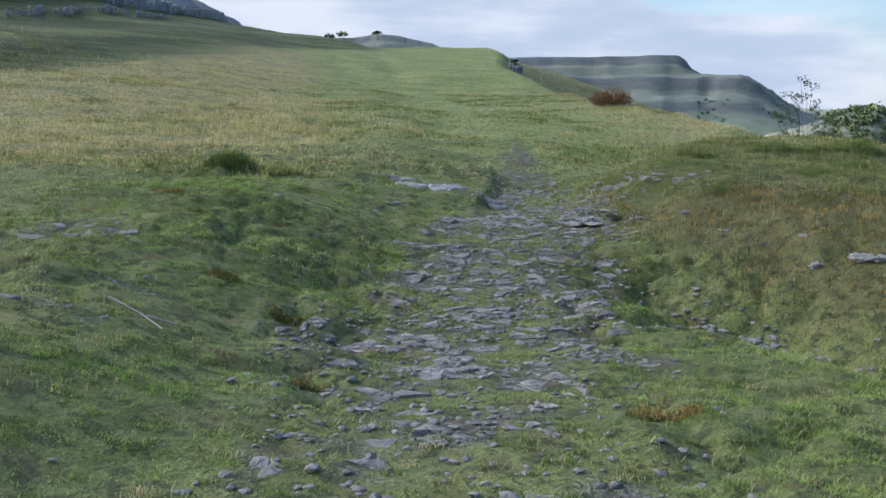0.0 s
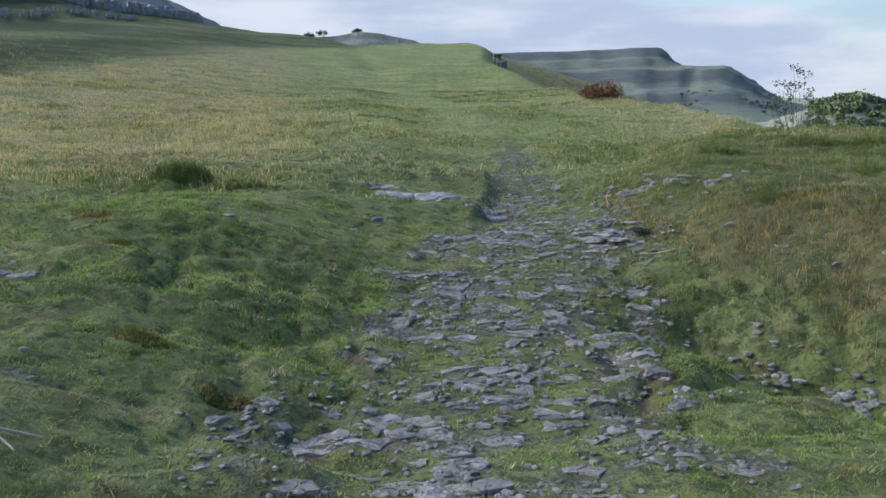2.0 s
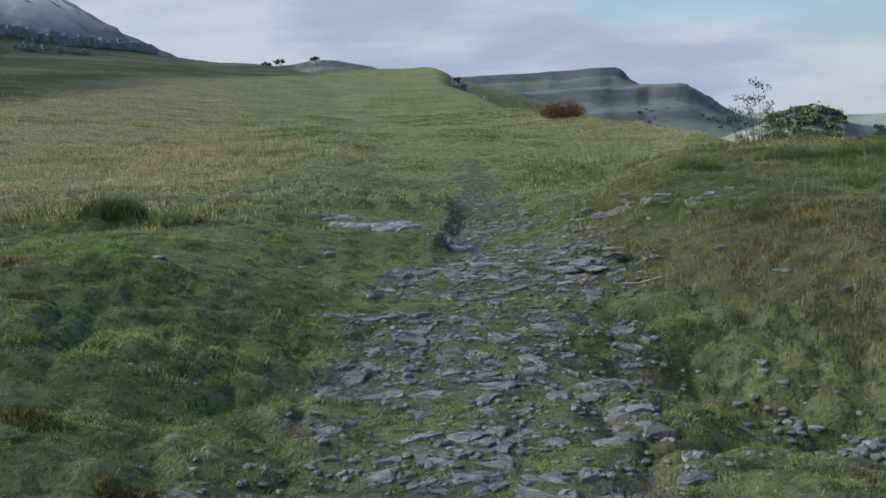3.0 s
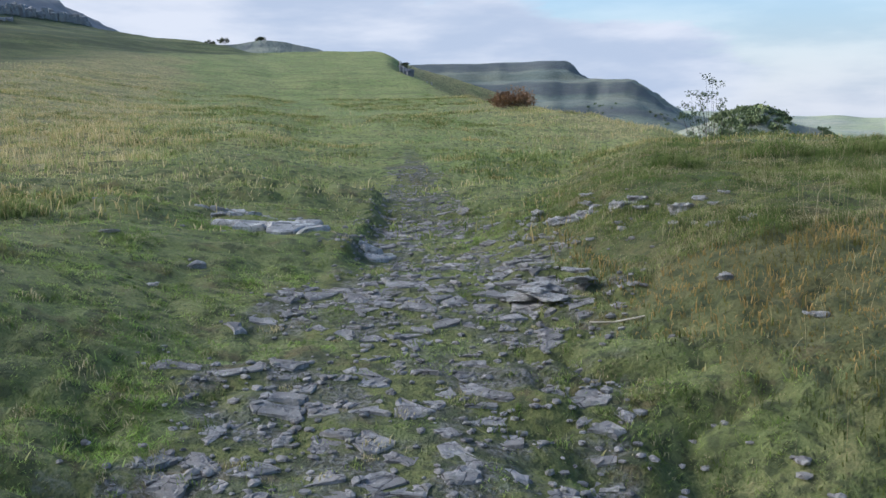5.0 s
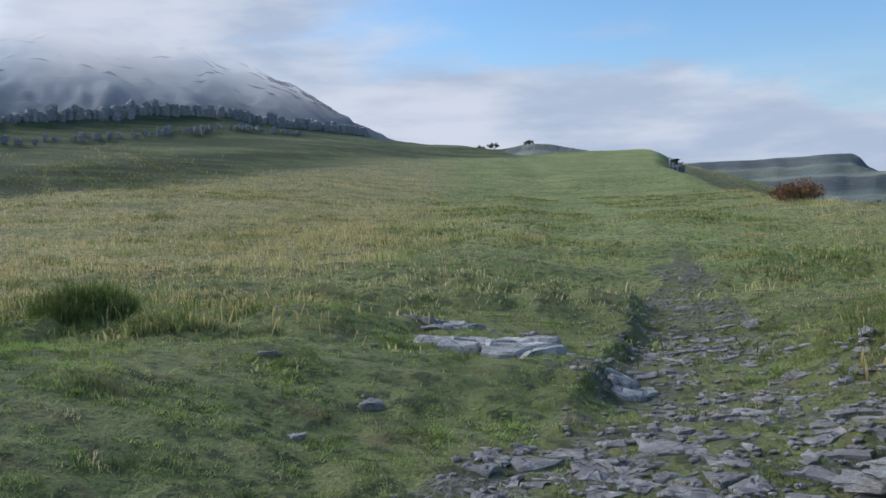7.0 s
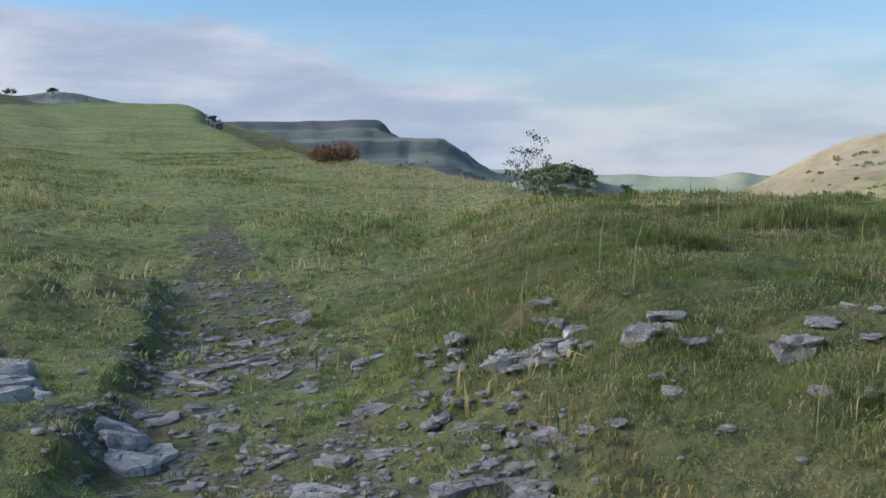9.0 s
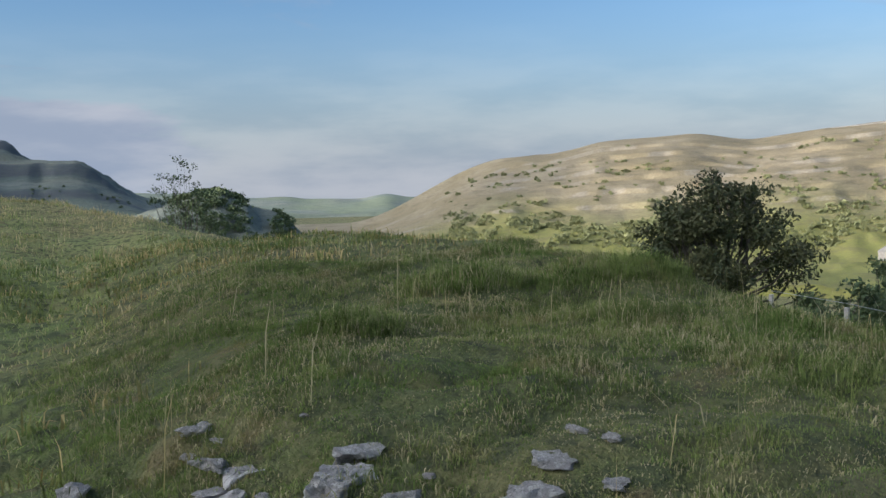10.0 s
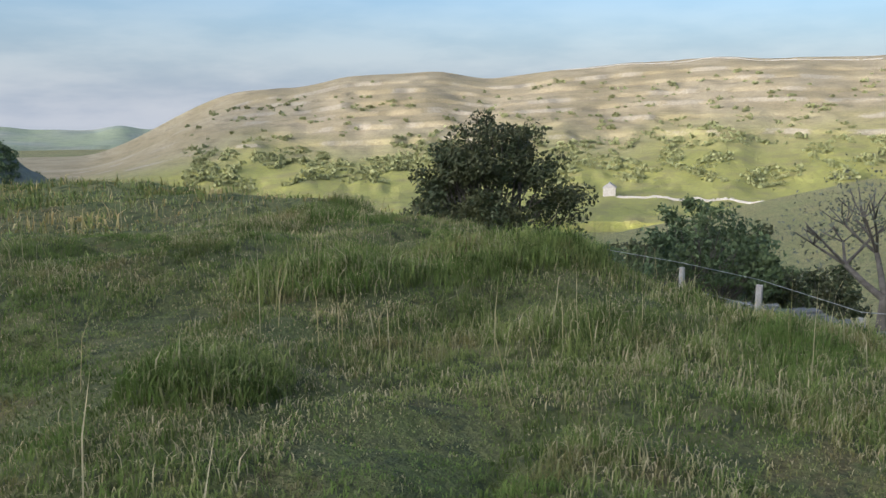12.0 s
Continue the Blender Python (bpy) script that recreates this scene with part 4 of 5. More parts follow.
for x, y, s, k, t, fl in [(3.72, 15.1, 0.3, 2, 20, 0.75), (3.95, 15.2, 0.2, 0, 60, 0.6), (3.5, 14.65, 0.13, 5, 0, 0.7), (3.65, 14.55, 0.12, 6, 40, 0.6), (3.7, 14.15, 0.2, 3, 10, 0.6), (3.9, 14.1, 0.18, 7, 80, 0.7)]:
    rock(x, y, 0.5 * s, k, t, fl, "lichened limestone boulder half sunk in long grass", 0.16)
for x, y, s, k, t, fl in [(4.63, 10.5, 0.17, 5, 10, 0.6), (4.8, 10.4, 0.14, 7, 40, 0.6), (4.25, 10.76, 0.12, 6, 0, 0.7), (3.64, 12.3, 0.1, 8, 0, 0.6), (3.9, 11.6, 0.07, 4, 0, 0.7), (4.35, 11.5, 0.07, 5, 0, 0.7), (3.3, 13.0, 0.08, 6, 0, 0.7)]:
    rock(x, y, s, k, t, fl, "pale stone showing through the grassy bank", 0.0)
# loose pale rocks strewn at the foot of the knoll and along the bank
strewn = random.Random(61)
for k in range(40):
    a, r = strewn.uniform(0, 6.3), math.sqrt(strewn.random())
    x, y = (2.9 + 0.75 * r * math.cos(a), 16.0 + 0.95 * r * math.sin(a)) if k < 34 else (3.9 + 0.5 * r * math.cos(a), 14.9 + 0.9 * r * math.sin(a))
    ob = rock(x, y, strewn.uniform(0.035, 0.085), strewn.randrange(9), strewn.uniform(0, 360), strewn.uniform(0.4, 0.7), "small pale loose limestone rock in the grass", 0.0, 0.01, strewn.uniform(-15, 15))
    tagged(ob, group="rocks strewn at the knoll")
# splintered shale heap on the track
for k in range(9):
    rock(2.12 + 0.11 * math.cos(k * 2.4) * (k % 3 + 1), 13.85 + 0.09 * math.sin(k * 2.4) * (k % 3 + 1), 0.16, 4 + k % 5, 40 * k, 0.25, "dark splintered limestone plates heaped on the track", 0.0, 0.015 * k, 12 - 5 * (k % 5))

# broken dry stick
verts, faces = [], []
for p, q in (((-2.5, 7.05, 0.08), (-2.25, 7.0, 0.04)), ((-2.25, 7.0, 0.04), (-2.05, 6.85, 0.02)), ((-2.2, 6.98, 0.04), (-2.0, 7.06, 0.07))):
    tube(verts, faces, (p[0], p[1], float(height(p[0], p[1])) + p[2]), (q[0], q[1], float(height(q[0], q[1])) + q[2]), 0.009, 0.007, 5)
tagged(part("stick", raw_mesh("stick", np.array([tuple(a) for a in verts]), np.array(faces)), plain_material("dry_stick", (0.45, 0.40, 0.30), (0.58, 0.52, 0.42), 14)), "pale dry broken stick lying on turf", "stick")
verts, faces = [], []
for p, q in (((2.28, 12.98, 0.07), (2.44, 12.92, 0.06)), ((2.44, 12.92, 0.06), (2.63, 12.8, 0.08))):
    tube(verts, faces, (p[0], p[1], float(height(p[0], p[1])) + p[2]), (q[0], q[1], float(height(q[0], q[1])) + q[2]), 0.008, 0.006, 5)
tagged(part("stick", raw_mesh("stick", np.array([tuple(a) for a in verts]), np.array(faces)), bpy.data.materials["dry_stick"]), "short pale stick at the foot of the bank", "stick")

# limestone scars along the terraced hill
SCAR = [rock_mesh("scar_block", 100 + k, 0.5, 0.45, 1.0 + 0.25 * k, 7, 1, 0.12) for k in range(5)]
for me in SCAR:
    me.materials.clear()
    me.materials.append(scar_rock)


def scar(s0, y0, y1, step, lo, hi, seed, label):
    rng = random.Random(seed)
    base = new("limestone_scar")
    base.location = (0, 0, 0)
    y = y0
    while y < y1:
        xs = np.linspace(-75, 10, 400)
        ss = (xs + 27) * -0.967 + (y - 50) * 0.254 + 1.6 * vnoise(xs, np.full(400, y), 20, 5)
        x = float(xs[np.argmin(np.abs(ss - s0))])
        if rng.random() > 0.14:
            h = rng.uniform(lo, hi)
            ob = new("stone", SCAR[rng.randrange(5)])
            ob.parent = base
            ob.matrix_basis = pose(x + rng.uniform(-0.3, 0.3), y, float(height(x, y)) - 0.35 * h, rng.uniform(-8, 8), rng.uniform(-8, 8), rng.uniform(0, 360)) @ Matrix.Diagonal((h * rng.uniform(0.7, 1.3), h * rng.uniform(0.7, 1.3), h * 0.75, 1))
        y += step * rng.uniform(0.5, 1.5)
    return tagged(base, label, "rock outcrop")


scar(18.0, 38, 122, 0.2, 0.65, 1.05, 71, "broken grey limestone scar along the hilltop")
scar(13.2, 36, 100, 0.6, 0.3, 0.6, 72, "low broken band of grey limestone on the slope")
# dark crag beyond the crest
CRAG = [me.copy() for me in SCAR]
for me in CRAG:
    me.materials.clear()
    me.materials.append(crag_shade_rock)
crag = new("crag")
for k in range(16):
    rng = random.Random(300 + k)
    x, y = 6.9 + 0.24 * k, 101 - 0.7 * k
    ob = new("stone", CRAG[k % 5])
    ob.parent = crag
    h = 1.5 - 0.03 * k + rng.uniform(-0.4, 0.4)
    ob.matrix_basis = pose(x, y, float(height(x, y)) - 0.6 * h, 0, rng.uniform(-6, 6), rng.uniform(0, 360)) @ Matrix.Diagonal((h * 1.1, h, h * 0.9, 1))
tagged(crag, "dark limestone crag on the far slope", "crag")
scrub("crag_scrub", [(x, y, float(height(x, y))) for x, y in [(7.4 + 0.35 * k, 104 - 1.4 * k + random.uniform(-1, 1)) for k in range(12)]], leaf_dark, "dark scrub clinging to the crag", 55, 0.4, 0.8)


# ---- grass ----
def blades(name, mat, x, y, length, width, dry, label, seed, bend=0.5, seg=1):
    """Grass blades rooted at (x, y): one or three triangles each."""
    rng = np.random.default_rng(seed)
    n = len(x)
    z = height(x, y) - 0.004
    a, lean = rng.uniform(0, 2 * np.pi, n), np.abs(rng.normal(bend, 0.3, n))
    d = np.stack([np.cos(a), np.sin(a), 0 * a], -1)
    side = np.stack([-np.sin(a + rng.normal(0, 0.8, n)), np.cos(a), 0 * a], -1) * (width / 2)[:, None]
    root = np.stack([x, y, z], -1)
    up = np.array([0, 0, 1.0])
    tip = root + (d * np.sin(lean)[:, None] + up * np.cos(lean)[:, None]) * length[:, None]
    if seg == 1:
        v = np.stack([root - side, root + side, tip], 1).reshape(-1, 3)
        f = np.arange(n)[:, None] * 3 + [0, 1, 2]
        t = np.tile([0, 0, 1.0], n)
        k = 3
    else:
        mid = root + (d * np.sin(lean * 0.35)[:, None] + up * np.cos(lean * 0.35)[:, None]) * (length * 0.55)[:, None]
        tip = mid + (d * np.sin(lean * 1.6)[:, None] + up * np.cos(lean * 1.6)[:, None]) * (length * 0.5)[:, None]
        v = np.stack([root - side, root + side, mid - side * 0.8, mid + side * 0.8, tip], 1).reshape(-1, 3)
        f = (np.arange(n)[:, None] * 5 + np.array([0, 1, 3, 0, 3, 2, 2, 3, 4])).reshape(-1, 3)
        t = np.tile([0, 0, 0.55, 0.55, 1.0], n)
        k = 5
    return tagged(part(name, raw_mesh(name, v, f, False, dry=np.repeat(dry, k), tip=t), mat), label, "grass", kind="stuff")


def sow(rng, n, x0, x1, y0, y1, keep):
    x, y = rng.uniform(x0, x1, n), rng.uniform(y0, y1, n)
    k = rng.random(n) < keep(x, y)
    return x[k], y[k]


def bank_side(x, y):
    """1 on the knoll and its bank, where the grass is left long."""
    xb = 1.75 + np.maximum(0, 13.3 - y) * 0.4 + np.maximum(0, y - 16.5) * 0.35
    return smooth(0.3, 1.2, x - xb + 0.3 * vnoise(x, y, 0.8, 111))


rng = np.random.default_rng(9)
thin = lambda x, y: np.clip(1.1 - 1.5 * track_mask(x, y), 0.14, 1) * np.clip(0.75 + 0.5 * vnoise(x, y, 0.35, 112), 0.25, 1)
core = lambda x, y: smooth(-5.5, -3.2, x) * smooth(4.5, 3.8, x) * smooth(20, 16.5, y)
# short turf, close and then coarser further out
cx, cy = sow(rng, 46000, -5.5, 4.5, 3.0, 20, lambda x, y: thin(x, y) * (1 - bank_side(x, y)) * core(x, y))
x, y = np.repeat(cx, 18) + rng.normal(0, 0.028, len(cx) * 18), np.repeat(cy, 18) + rng.normal(0, 0.028, len(cx) * 18)
vigour = np.repeat(rng.uniform(0.45, 1.5, len(cx)), 18)
tall = np.clip(0.8 + 0.6 * vnoise(x, y, 0.7, 113) + 0.3 * vnoise(x, y, 2.2, 114) + 0.6 * vnoise(x, y, 0.2, 122), 0.25, 2.2) * (1 - 0.45 * track_mask(x, y))
blades("short_grass", short_blade, x, y, 0.036 * vigour * tall * rng.uniform(0.6, 1.3, len(x)), rng.uniform(0.005, 0.011, len(x)), dry_mask(x, y) * 0.8 + 0.15 * vnoise(x, y, 0.5, 115) + np.repeat(rng.uniform(-0.2, 0.42, len(cx)), 18), "close-grazed green turf", 81, 1.0)
x, y = sow(rng, 270000, -16, 9, 4, 48, lambda x, y: (1 - bank_side(x, y) * smooth(23, 19, y)) * (1 - 0.85 * core(x, y)) * (0.4 + 0.6 * smooth(40, 15, y)) * thin(x, y))
blades("meadow_turf", meadow_blade, x, y, rng.uniform(0.035, 0.075, len(x)) * (1 + 0.6 * vnoise(x, y, 1.1, 116)), rng.uniform(0.010, 0.02, len(x)), dry_mask(x, y), "rough green and straw-coloured turf", 82, 0.7)
# long grass of the knoll
cx, cy = sow(rng, 19000, 2.8, 9.6, 13.6, 21.5, lambda x, y: bank_side(x, y) * smooth(-1.5, 0.5, rim_x(y) + 0.8 - x))
x, y = np.repeat(cx, 16) + rng.normal(0, 0.04, len(cx) * 16), np.repeat(cy, 16) + rng.normal(0, 0.04, len(cx) * 16)
vigour = np.repeat(rng.uniform(0.5, 1.5, len(cx)), 16)
straw = np.repeat(rng.uniform(-0.2, 0.35, len(cx)), 16)
tuft = np.clip(0.85 + 0.95 * vnoise(x, y, 0.45, 117) + 0.4 * vnoise(x, y, 1.6, 118), 0.3, 2.2) * (0.55 + 0.45 * smooth(4.2, 6.5, x + 0.5 * (17 - y)))
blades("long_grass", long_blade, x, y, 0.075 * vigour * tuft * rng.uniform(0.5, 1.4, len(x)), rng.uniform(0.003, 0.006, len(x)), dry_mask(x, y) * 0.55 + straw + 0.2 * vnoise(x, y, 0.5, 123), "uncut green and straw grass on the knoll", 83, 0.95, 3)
x, y = sow(rng, 210000, 2.0, 14, 4, 32, lambda x, y: bank_side(x, y) * np.where((x > 2.8) & (x < 9.6) & (y > 13.6) & (y < 21.5), 0.0, 1) * smooth(-2, 0, rim_x(y) + 1 - x) * np.clip(smooth(22, 17, y), 0.12, 1))
tuft = np.clip(0.9 + 0.7 * vnoise(x, y, 0.7, 119), 0.3, 2.0)
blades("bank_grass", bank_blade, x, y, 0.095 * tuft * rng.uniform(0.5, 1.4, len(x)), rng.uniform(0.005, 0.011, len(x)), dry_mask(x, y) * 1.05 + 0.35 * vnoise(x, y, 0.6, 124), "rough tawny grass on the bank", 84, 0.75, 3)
# tussocks
x0, y0, ln = [], [], []
for hx, hy, hr, hh in HUMMOCKS:
    n = int(5200 * hr)
    r, a = hr * np.sqrt(rng.random(n)) * 1.1, rng.uniform(0, 6.3, n)
    x0.append(hx + r * np.cos(a)), y0.append(hy + r * np.sin(a)), ln.append(np.full(n, 0.10 + 0.3 * hh))
x, y, ln = np.concatenate(x0), np.concatenate(y0), np.concatenate(ln)
blades("tussock_grass", long_blade, x, y, ln * rng.uniform(0.6, 1.3, len(x)), rng.uniform(0.004, 0.008, len(x)), dry_mask(x, y) * 0.4, "dense dark green grass tussocks", 85, 0.8, 3)
# dead brown tufts on the verge and in the turf
x0, y0, tone = [], [], []
for hx, hy, hr, d in ((1.38, 5.62, 0.13, 0.65), (1.2, 5.5, 0.08, 0.55), (-2.1, 9.1, 0.14, 0.55), (-1.4, 8.5, 0.12, 0.45), (-2.9, 11.3, 0.16, 0.5), (-0.9, 6.4, 0.1, 0.5), (-3.6, 12.6, 0.15, 0.55)):
    n = int(6000 * hr)
    r, a = hr * np.sqrt(rng.random(n)), rng.uniform(0, 6.3, n)
    x0.append(hx + 1.5 * r * np.cos(a)), y0.append(hy + r * np.sin(a)), tone.append(np.full(n, d))
x, y, tone = np.concatenate(x0), np.concatenate(y0), np.concatenate(tone)
blades("dead_tufts", bank_blade, x, y, rng.uniform(0.03, 0.075, len(x)), rng.uniform(0.004, 0.008, len(x)), tone, "dead brown tufts in the grazed turf", 90, 1.0, 3)
# coarse tufts standing out of the grazed turf
cx, cy = sow(rng, 2600, -5.5, 2.6, 4, 20, lambda x, y: np.clip(0.45 + 0.9 * vnoise(x, y, 1.3, 125), 0.05, 1) * (1 - 0.75 * track_mask(x, y)))
size = np.repeat(rng.uniform(0.5, 1.6, len(cx)), 36)
x, y = np.repeat(cx, 36) + rng.normal(0, 0.035, len(size)) * size, np.repeat(cy, 36) + rng.normal(0, 0.03, len(size)) * size
blades("turf_tufts", long_blade, x, y, 0.042 * size * rng.uniform(0.6, 1.4, len(x)), rng.uniform(0.004, 0.008, len(x)), np.repeat(rng.choice([0.0, 0.1, 0.3, 0.75], len(cx)), 36), "coarse green and dead tufts in the turf", 88, 0.75, 3)
# tall straw of the meadow and far banks
cx, cy = sow(rng, 15000, -34, 18, 15, 75, lambda x, y: np.clip(smooth(0.2, 0.7, dry_mask(x, y)), 0.06, 1) * (0.35 + 0.65 * smooth(60, 22, y)) * smooth(-2, 0, rim_x(y) + 2 - x) * (1 - bank_side(x, y) * smooth(30, 24, y)) * (1 - 0.9 * track_mask(x, y)))
spread = 0.05 + 0.004 * cy
x, y = np.repeat(cx, 16) + rng.normal(0, 1, len(cx) * 16) * np.repeat(spread, 16), np.repeat(cy, 16) + rng.normal(0, 1, len(cx) * 16) * np.repeat(spread, 16)
tuft = np.repeat(rng.uniform(0.5, 1.5, len(cx)) * (1 + 0.5 * vnoise(cx, cy, 1.5, 120)), 16)
tone = np.repeat(rng.uniform(-0.45, 0.45, len(cx)), 16)
blades("meadow_grass", meadow_blade, x, y, rng.uniform(0.07, 0.2, len(x)) * tuft * (0.6 + 0.4 * smooth(18, 26, y)), rng.uniform(0.010, 0.024, len(x)), 0.2 + 0.7 * dry_mask(x, y) + tone, "tall straw-coloured meadow grass", 86, 0.5, 3)
# tussocks scattered over the meadow and the field below the crest
cx, cy = sow(rng, 9000, -30, 11, 16, 70, lambda x, y: np.clip(0.25 + 1.2 * vnoise(x * 0.35, y, 1.4, 126), 0.0, 1) * smooth(-1, 0.5, rim_x(y) + 0.5 - x) * (1 - bank_side(x, y) * smooth(24, 19, y)) * np.clip(smooth(0.4, 1.6, np.abs(x - path_x(y))), 0.0, 1))
size = rng.uniform(0.6, 1.7, len(cx))
tone = np.clip(rng.normal(0.25, 0.35, len(cx)) + 0.6 * (dry_mask(cx, cy) - 0.3), -0.2, 1.1)
x, y = np.repeat(cx, 30) + rng.normal(0, 0.17, len(cx) * 30) * np.repeat(size, 30), np.repeat(cy, 30) + rng.normal(0, 0.07, len(cx) * 30) * np.repeat(size, 30)
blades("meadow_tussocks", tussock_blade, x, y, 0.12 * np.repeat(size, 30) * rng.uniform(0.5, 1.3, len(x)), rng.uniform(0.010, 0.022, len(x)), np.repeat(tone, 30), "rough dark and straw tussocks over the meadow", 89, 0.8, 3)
# seed stalks
x, y = sow(rng, 3000, 2.5, 10, 5, 22, lambda x, y: np.clip(bank_side(x, y) + 0.12 * (x > 2), 0, 1) * np.clip(0.3 + 0.9 * vnoise(x, y, 0.9, 121), 0, 1))
blades("seed_stalks", long_blade, x, y, rng.uniform(0.2, 0.5, len(x)), rng.uniform(0.003, 0.005, len(x)), np.ones(len(x)), "bleached seed stalks standing above the grass", 87, 0.45, 3)


# ---- stones of the track ----
def cell_polygon(c, others, size):
    """The part of a square round c that lies nearer to c than to the others, shrunk for the joint."""
    poly = [Vector((c[0] + sx * size, c[1] + sy * size)) for sx, sy in ((-1, -1), (1, -1), (1, 1), (-1, 1))]
    cv = Vector(c)
    for o in others:
        ov = Vector(o)
        n, m = ov - cv, (cv + ov) / 2
        out = []
        for i, p in enumerate(poly):
            q = poly[(i + 1) % len(poly)]
            dp, dq = (p - m).dot(n), (q - m).dot(n)
            if dp <= 0:
                out.append(p)
            if dp * dq < 0:
                out.append(p + (q - p) * (dp / (dp - dq)))
        poly = out
        if len(poly) < 3:
            return []
    return poly


def slab(poly, rng, rise, joint):
    """A flat stone with broken edges and an uneven top; vertices relative to its middle."""
    mid = sum(poly, Vector((0, 0))) / len(poly)
    rim = []
    for i, p in enumerate(poly):
        q = poly[(i + 1) % len(poly)]
        rim.append(p)
        if (q - p).length > 0.07:
            rim.append((p + q) / 2 + Vector((rng.uniform(-1, 1), rng.uniform(-1, 1))) * 0.022)
    z0 = float(height(mid.x, mid.y))
    verts, faces = [], []
    n = len(rim)
    tilt = Vector((rng.uniform(-0.09, 0.09), rng.uniform(-0.12, 0.09)))
    places = []
    for level, (shrink, dz) in enumerate(((1.0, -0.06), (0.97, 0.55 * rise), (0.84, rise), (0.42, rise * 1.15))):
        for p in rim:
            q = mid + (p - mid) * max(0.2, shrink - joint / max((p - mid).length, 0.05)) + Vector((rng.uniform(-1, 1), rng.uniform(-1, 1))) * (0.014 if level else 0.0)
            places.append((q.x, q.y, level, dz + (rng.uniform(-0.008, 0.008) + tilt.dot(q - mid) if level else 0)))
    ground_z = height([p[0] for p in places], [p[1] for p in places]) - z0
    for p, g in zip(places, ground_z):
        verts.append((p[0] - mid.x, p[1] - mid.y, p[3] + (min(0.04, max(-0.04, 0.5 * float(g))) if p[2] else max(-0.12, min(0.02, float(g))))))
    for lv in range(3):
        for k in range(n):
            j = (k + 1) % n
            faces.append((lv * n + k, lv * n + j, (lv + 1) * n + j, (lv + 1) * n + k))
    faces.append(tuple(range(3 * n, 4 * n)))
    return mid, z0, verts, faces


rng = random.Random(77)
cells = {}
CW, CH = 0.30, 0.15
for i in range(-16, 13):
    for j in range(17, 171):
        jx, jy = rng.uniform(-0.45, 0.45), rng.uniform(-0.45, 0.45)
        cells[i, j] = ((i + 0.5 + jx) * CW, (j + 0.5 + jy) * CH)
near_parts, loose_v, loose_f = 0, [], []
order = sorted(cells, key=lambda ij: abs(cells[ij][1] - 10.5))
for i, j in order:
    c = cells[i, j]
    m = float(track_mask(np.array(c[0]), np.array(c[1])))
    if m < 0.42 + rng.uniform(-0.14, 0.2) or c[1] > 22 or (c[1] > 18 and rng.random() < (c[1] - 18) / 4) or (c[1] > 14.5 and c[0] < float(trench_edge(c[1])) + 0.12):
        continue
    near_cells = [cells[i + a, j + b] for a in (-2, -1, 0, 1, 2) for b in (-2, -1, 0, 1, 2) if (a or b) and (i + a, j + b) in cells]
    poly = cell_polygon(c, near_cells, 0.5)
    if len(poly) < 3:
        continue
    strong = min(1.0, max(0.0, (m - 0.42) / 0.4))
    if rng.random() < 0.40 + 0.2 * min(1.0, max(0.0, (c[1] - 16) / 3)) * (c[0] > trench_edge(c[1]) + 0.4):
        continue
    if strong < 0.6 or rng.random() < 0.5:
        k = rng.uniform(0.5, 1.0)
        cv = sum(poly, Vector((0, 0))) / len(poly)
        poly = [cv + (p - cv) * k for p in poly]
    mid, z0, verts, faces = slab(poly, rng, rng.choice((0.001, 0.003, 0.005, 0.008, 0.014)) * rng.uniform(0.7, 1.3), rng.uniform(0.0, 0.01))
    if near_parts < 300 and abs(c[0]) < 3:
        me = bpy.data.meshes.new("stone")
        me.from_pydata(verts, [], faces)
        part("stone", me, limestone, ground, m=pose(mid.x, mid.y, z0))
        near_parts += 1
    else:
        n = len(loose_v)
        loose_v += [(v[0] + mid.x, v[1] + mid.y, v[2] + z0) for v in verts]
        loose_f += [tuple(k + n for k in f) for f in faces]
me = bpy.data.meshes.new("track_stones")
me.from_pydata(loose_v, [], loose_f)
tagged(part("track_stones", me, limestone), "worn grey limestone bedded in the track", "stones", kind="stuff")

# broken slabs outcropping beside the sunk stretch
def outcrop(seed, cx, cy, rx, ry, turn, cw, ch, rise, label):
    rng = random.Random(seed)
    base = new("limestone_outcrop")
    c, s = math.cos(radians(turn)), math.sin(radians(turn))
    grid = {(i, j): (cx + (i + rng.uniform(-0.4, 0.4)) * cw * c - (j + rng.uniform(-0.4, 0.4)) * ch * s, cy + (i + rng.uniform(-0.4, 0.4)) * cw * s + (j + rng.uniform(-0.4, 0.4)) * ch * c)
            for i in range(-8, 9) for j in range(-8, 9)}
    for (i, j), p in grid.items():
        d = math.hypot(i * cw / rx, j * ch / ry)
        if d > 1 + rng.uniform(-0.3, 0.15):
            continue
        poly = cell_polygon(p, [grid[i + a, j + b] for a in (-2, -1, 0, 1, 2) for b in (-2, -1, 0, 1, 2) if (a or b) and (i + a, j + b) in grid], 0.5)
        if len(poly) < 3:
            continue
        mid, z0, verts, faces = slab(poly, rng, rise * rng.uniform(0.3, 1.2) * (1.15 - 0.5 * d), rng.uniform(0.0, 0.01))
        me = bpy.data.meshes.new("stone")
        me.from_pydata(verts, [], faces)
        part("stone", me, pale_limestone, base, m=pose(mid.x, mid.y, z0))
    return tagged(base, label, "rock outcrop")


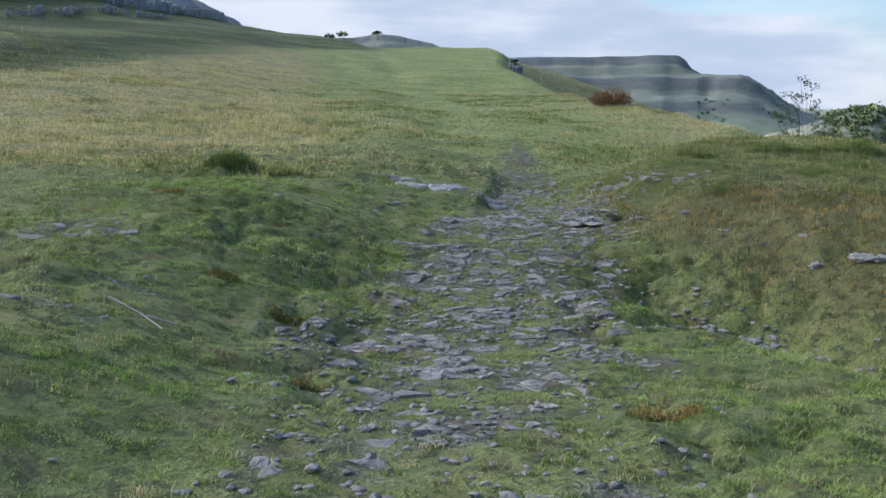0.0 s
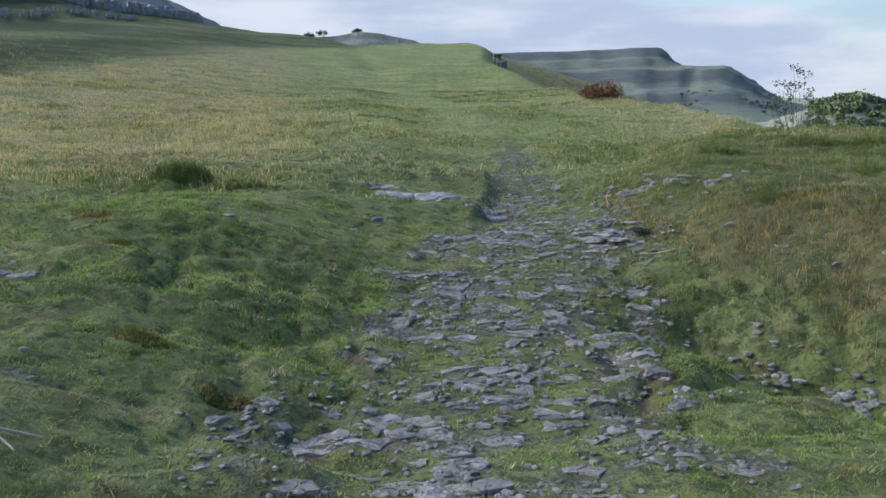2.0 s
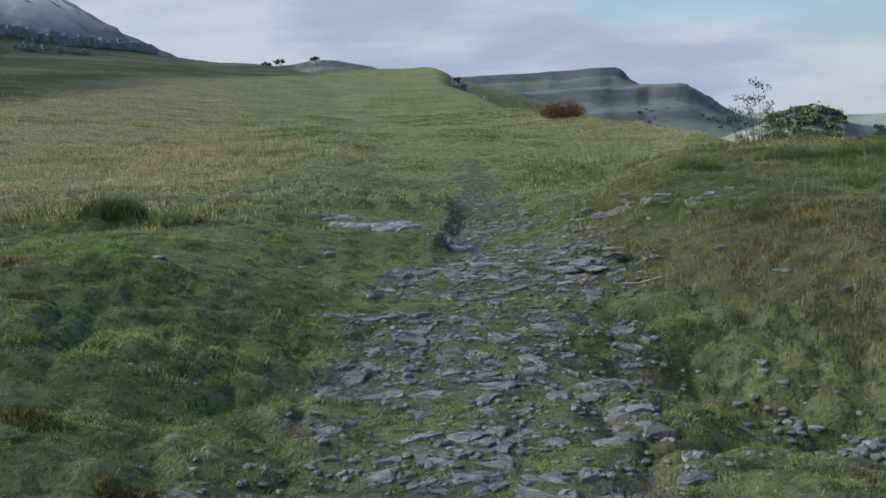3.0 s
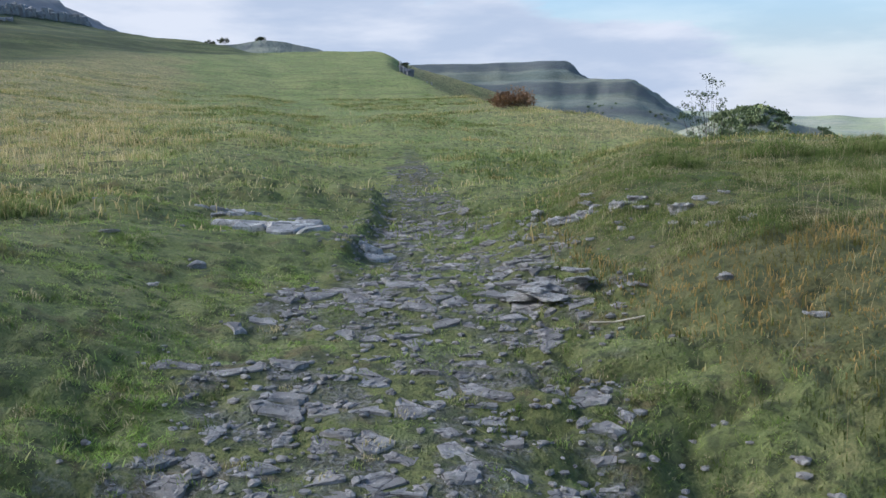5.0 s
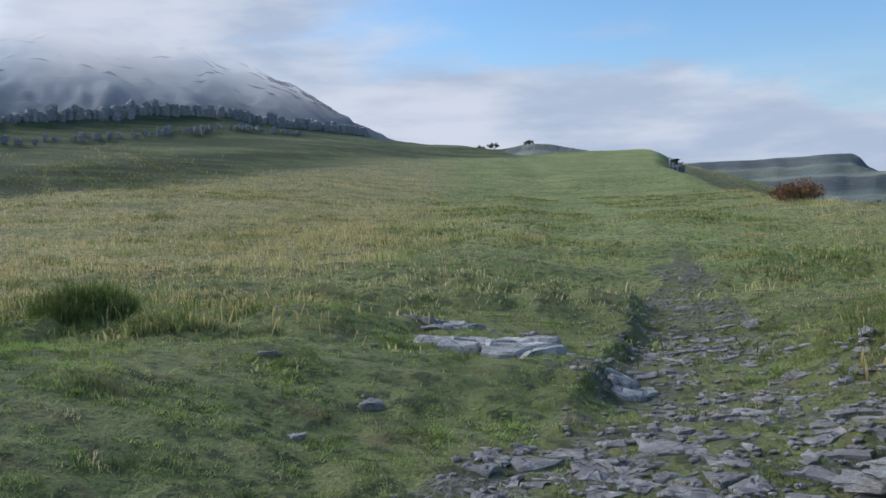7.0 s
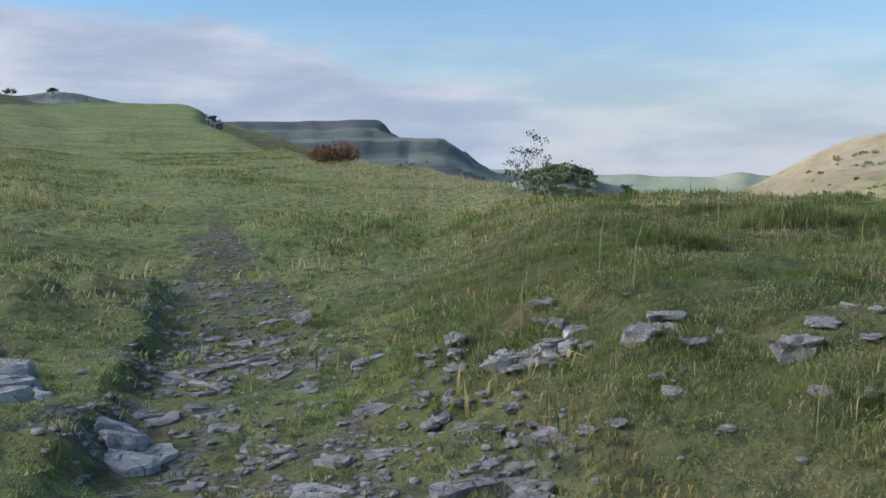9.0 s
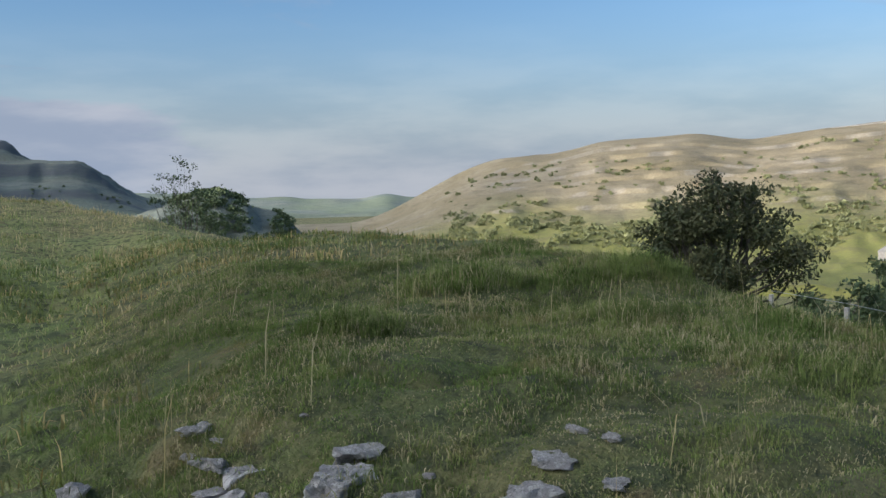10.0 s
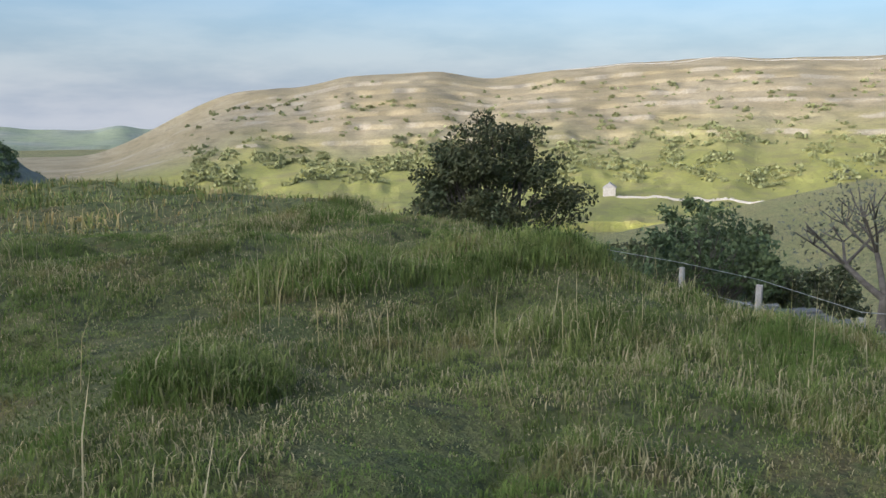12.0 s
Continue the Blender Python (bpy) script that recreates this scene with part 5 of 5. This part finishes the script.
outcrop(501, -0.08, 17.15, 0.78, 0.62, -4, 0.33, 0.24, 0.10, "broad cracked limestone slab outcropping from turf")
outcrop(502, 0.84, 16.35, 0.2, 0.5, 8, 0.2, 0.22, 0.045, "pale broken limestone ledge at the track edge")
outcrop(503, -0.7, 18.15, 0.55, 0.12, 5, 0.2, 0.1, 0.06, "low limestone ledge showing through short turf")
outcrop(504, 2.95, 16.3, 0.28, 0.18, 10, 0.16, 0.1, 0.04, "broken pale limestone ledge at the foot of the knoll")

# rubble on the track, in the gully and in the turf
PEBBLES = []
for k in range(6):
    bm = bmesh.new()
    bmesh.ops.create_icosphere(bm, subdivisions=1, radius=1.0)
    pr = random.Random(400 + k)
    for vtx in bm.verts:
        vtx.co = Vector((vtx.co.x * pr.uniform(0.75, 1.2), vtx.co.y * pr.uniform(0.5, 0.9), vtx.co.z * pr.uniform(0.3, 0.5)))
    PEBBLES.append(([tuple(p.co) for p in bm.verts], [tuple(q.index for q in f.verts) for f in bm.faces]))
    bm.free()
pv, pf, n = [], [], 0
nr = np.random.default_rng(31)
sx, sy = sow(nr, 52000, -3.5, 4.5, 3, 26, lambda x, y: 0.38 * track_mask(x, y) + 0.0025 * smooth(4.5, 1.5, np.abs(x)) + 0.6 * np.exp(-((x - 3.05 - (10.1 - y) * 0.42) / 0.45) ** 2 - ((y - 10.0) / 1.1) ** 2)
              + 0.06 * np.exp(-((x - 2.6) / 0.6) ** 2 - ((y - 15.6) / 1.2) ** 2))
sz = height(sx, sy)
for k in range(len(sx)):
    gully = math.exp(-((sx[k] - 3.05 - (10.1 - sy[k]) * 0.42) / 0.5) ** 2 - ((sy[k] - 10.0) / 1.2) ** 2)
    s = nr.uniform(0.012, 0.04) + nr.uniform(0.0, 0.07) * (gully + 0.3 * (nr.random() < 0.12))
    a = nr.uniform(0, 6.3)
    pts = np.array(PEBBLES[k % 6][0]) * s
    pts = np.stack([pts[:, 0] * math.cos(a) - pts[:, 1] * math.sin(a) + sx[k], pts[:, 0] * math.sin(a) + pts[:, 1] * math.cos(a) + sy[k], pts[:, 2] + sz[k] + 0.2 * s], -1)
    pv.append(pts), pf.append(np.array(PEBBLES[k % 6][1]) + n)
    n += len(pts)
tagged(part("rubble", raw_mesh("rubble", np.concatenate(pv), np.concatenate(pf), False), limestone), "loose pale limestone rubble and chips", "stones", kind="stuff")
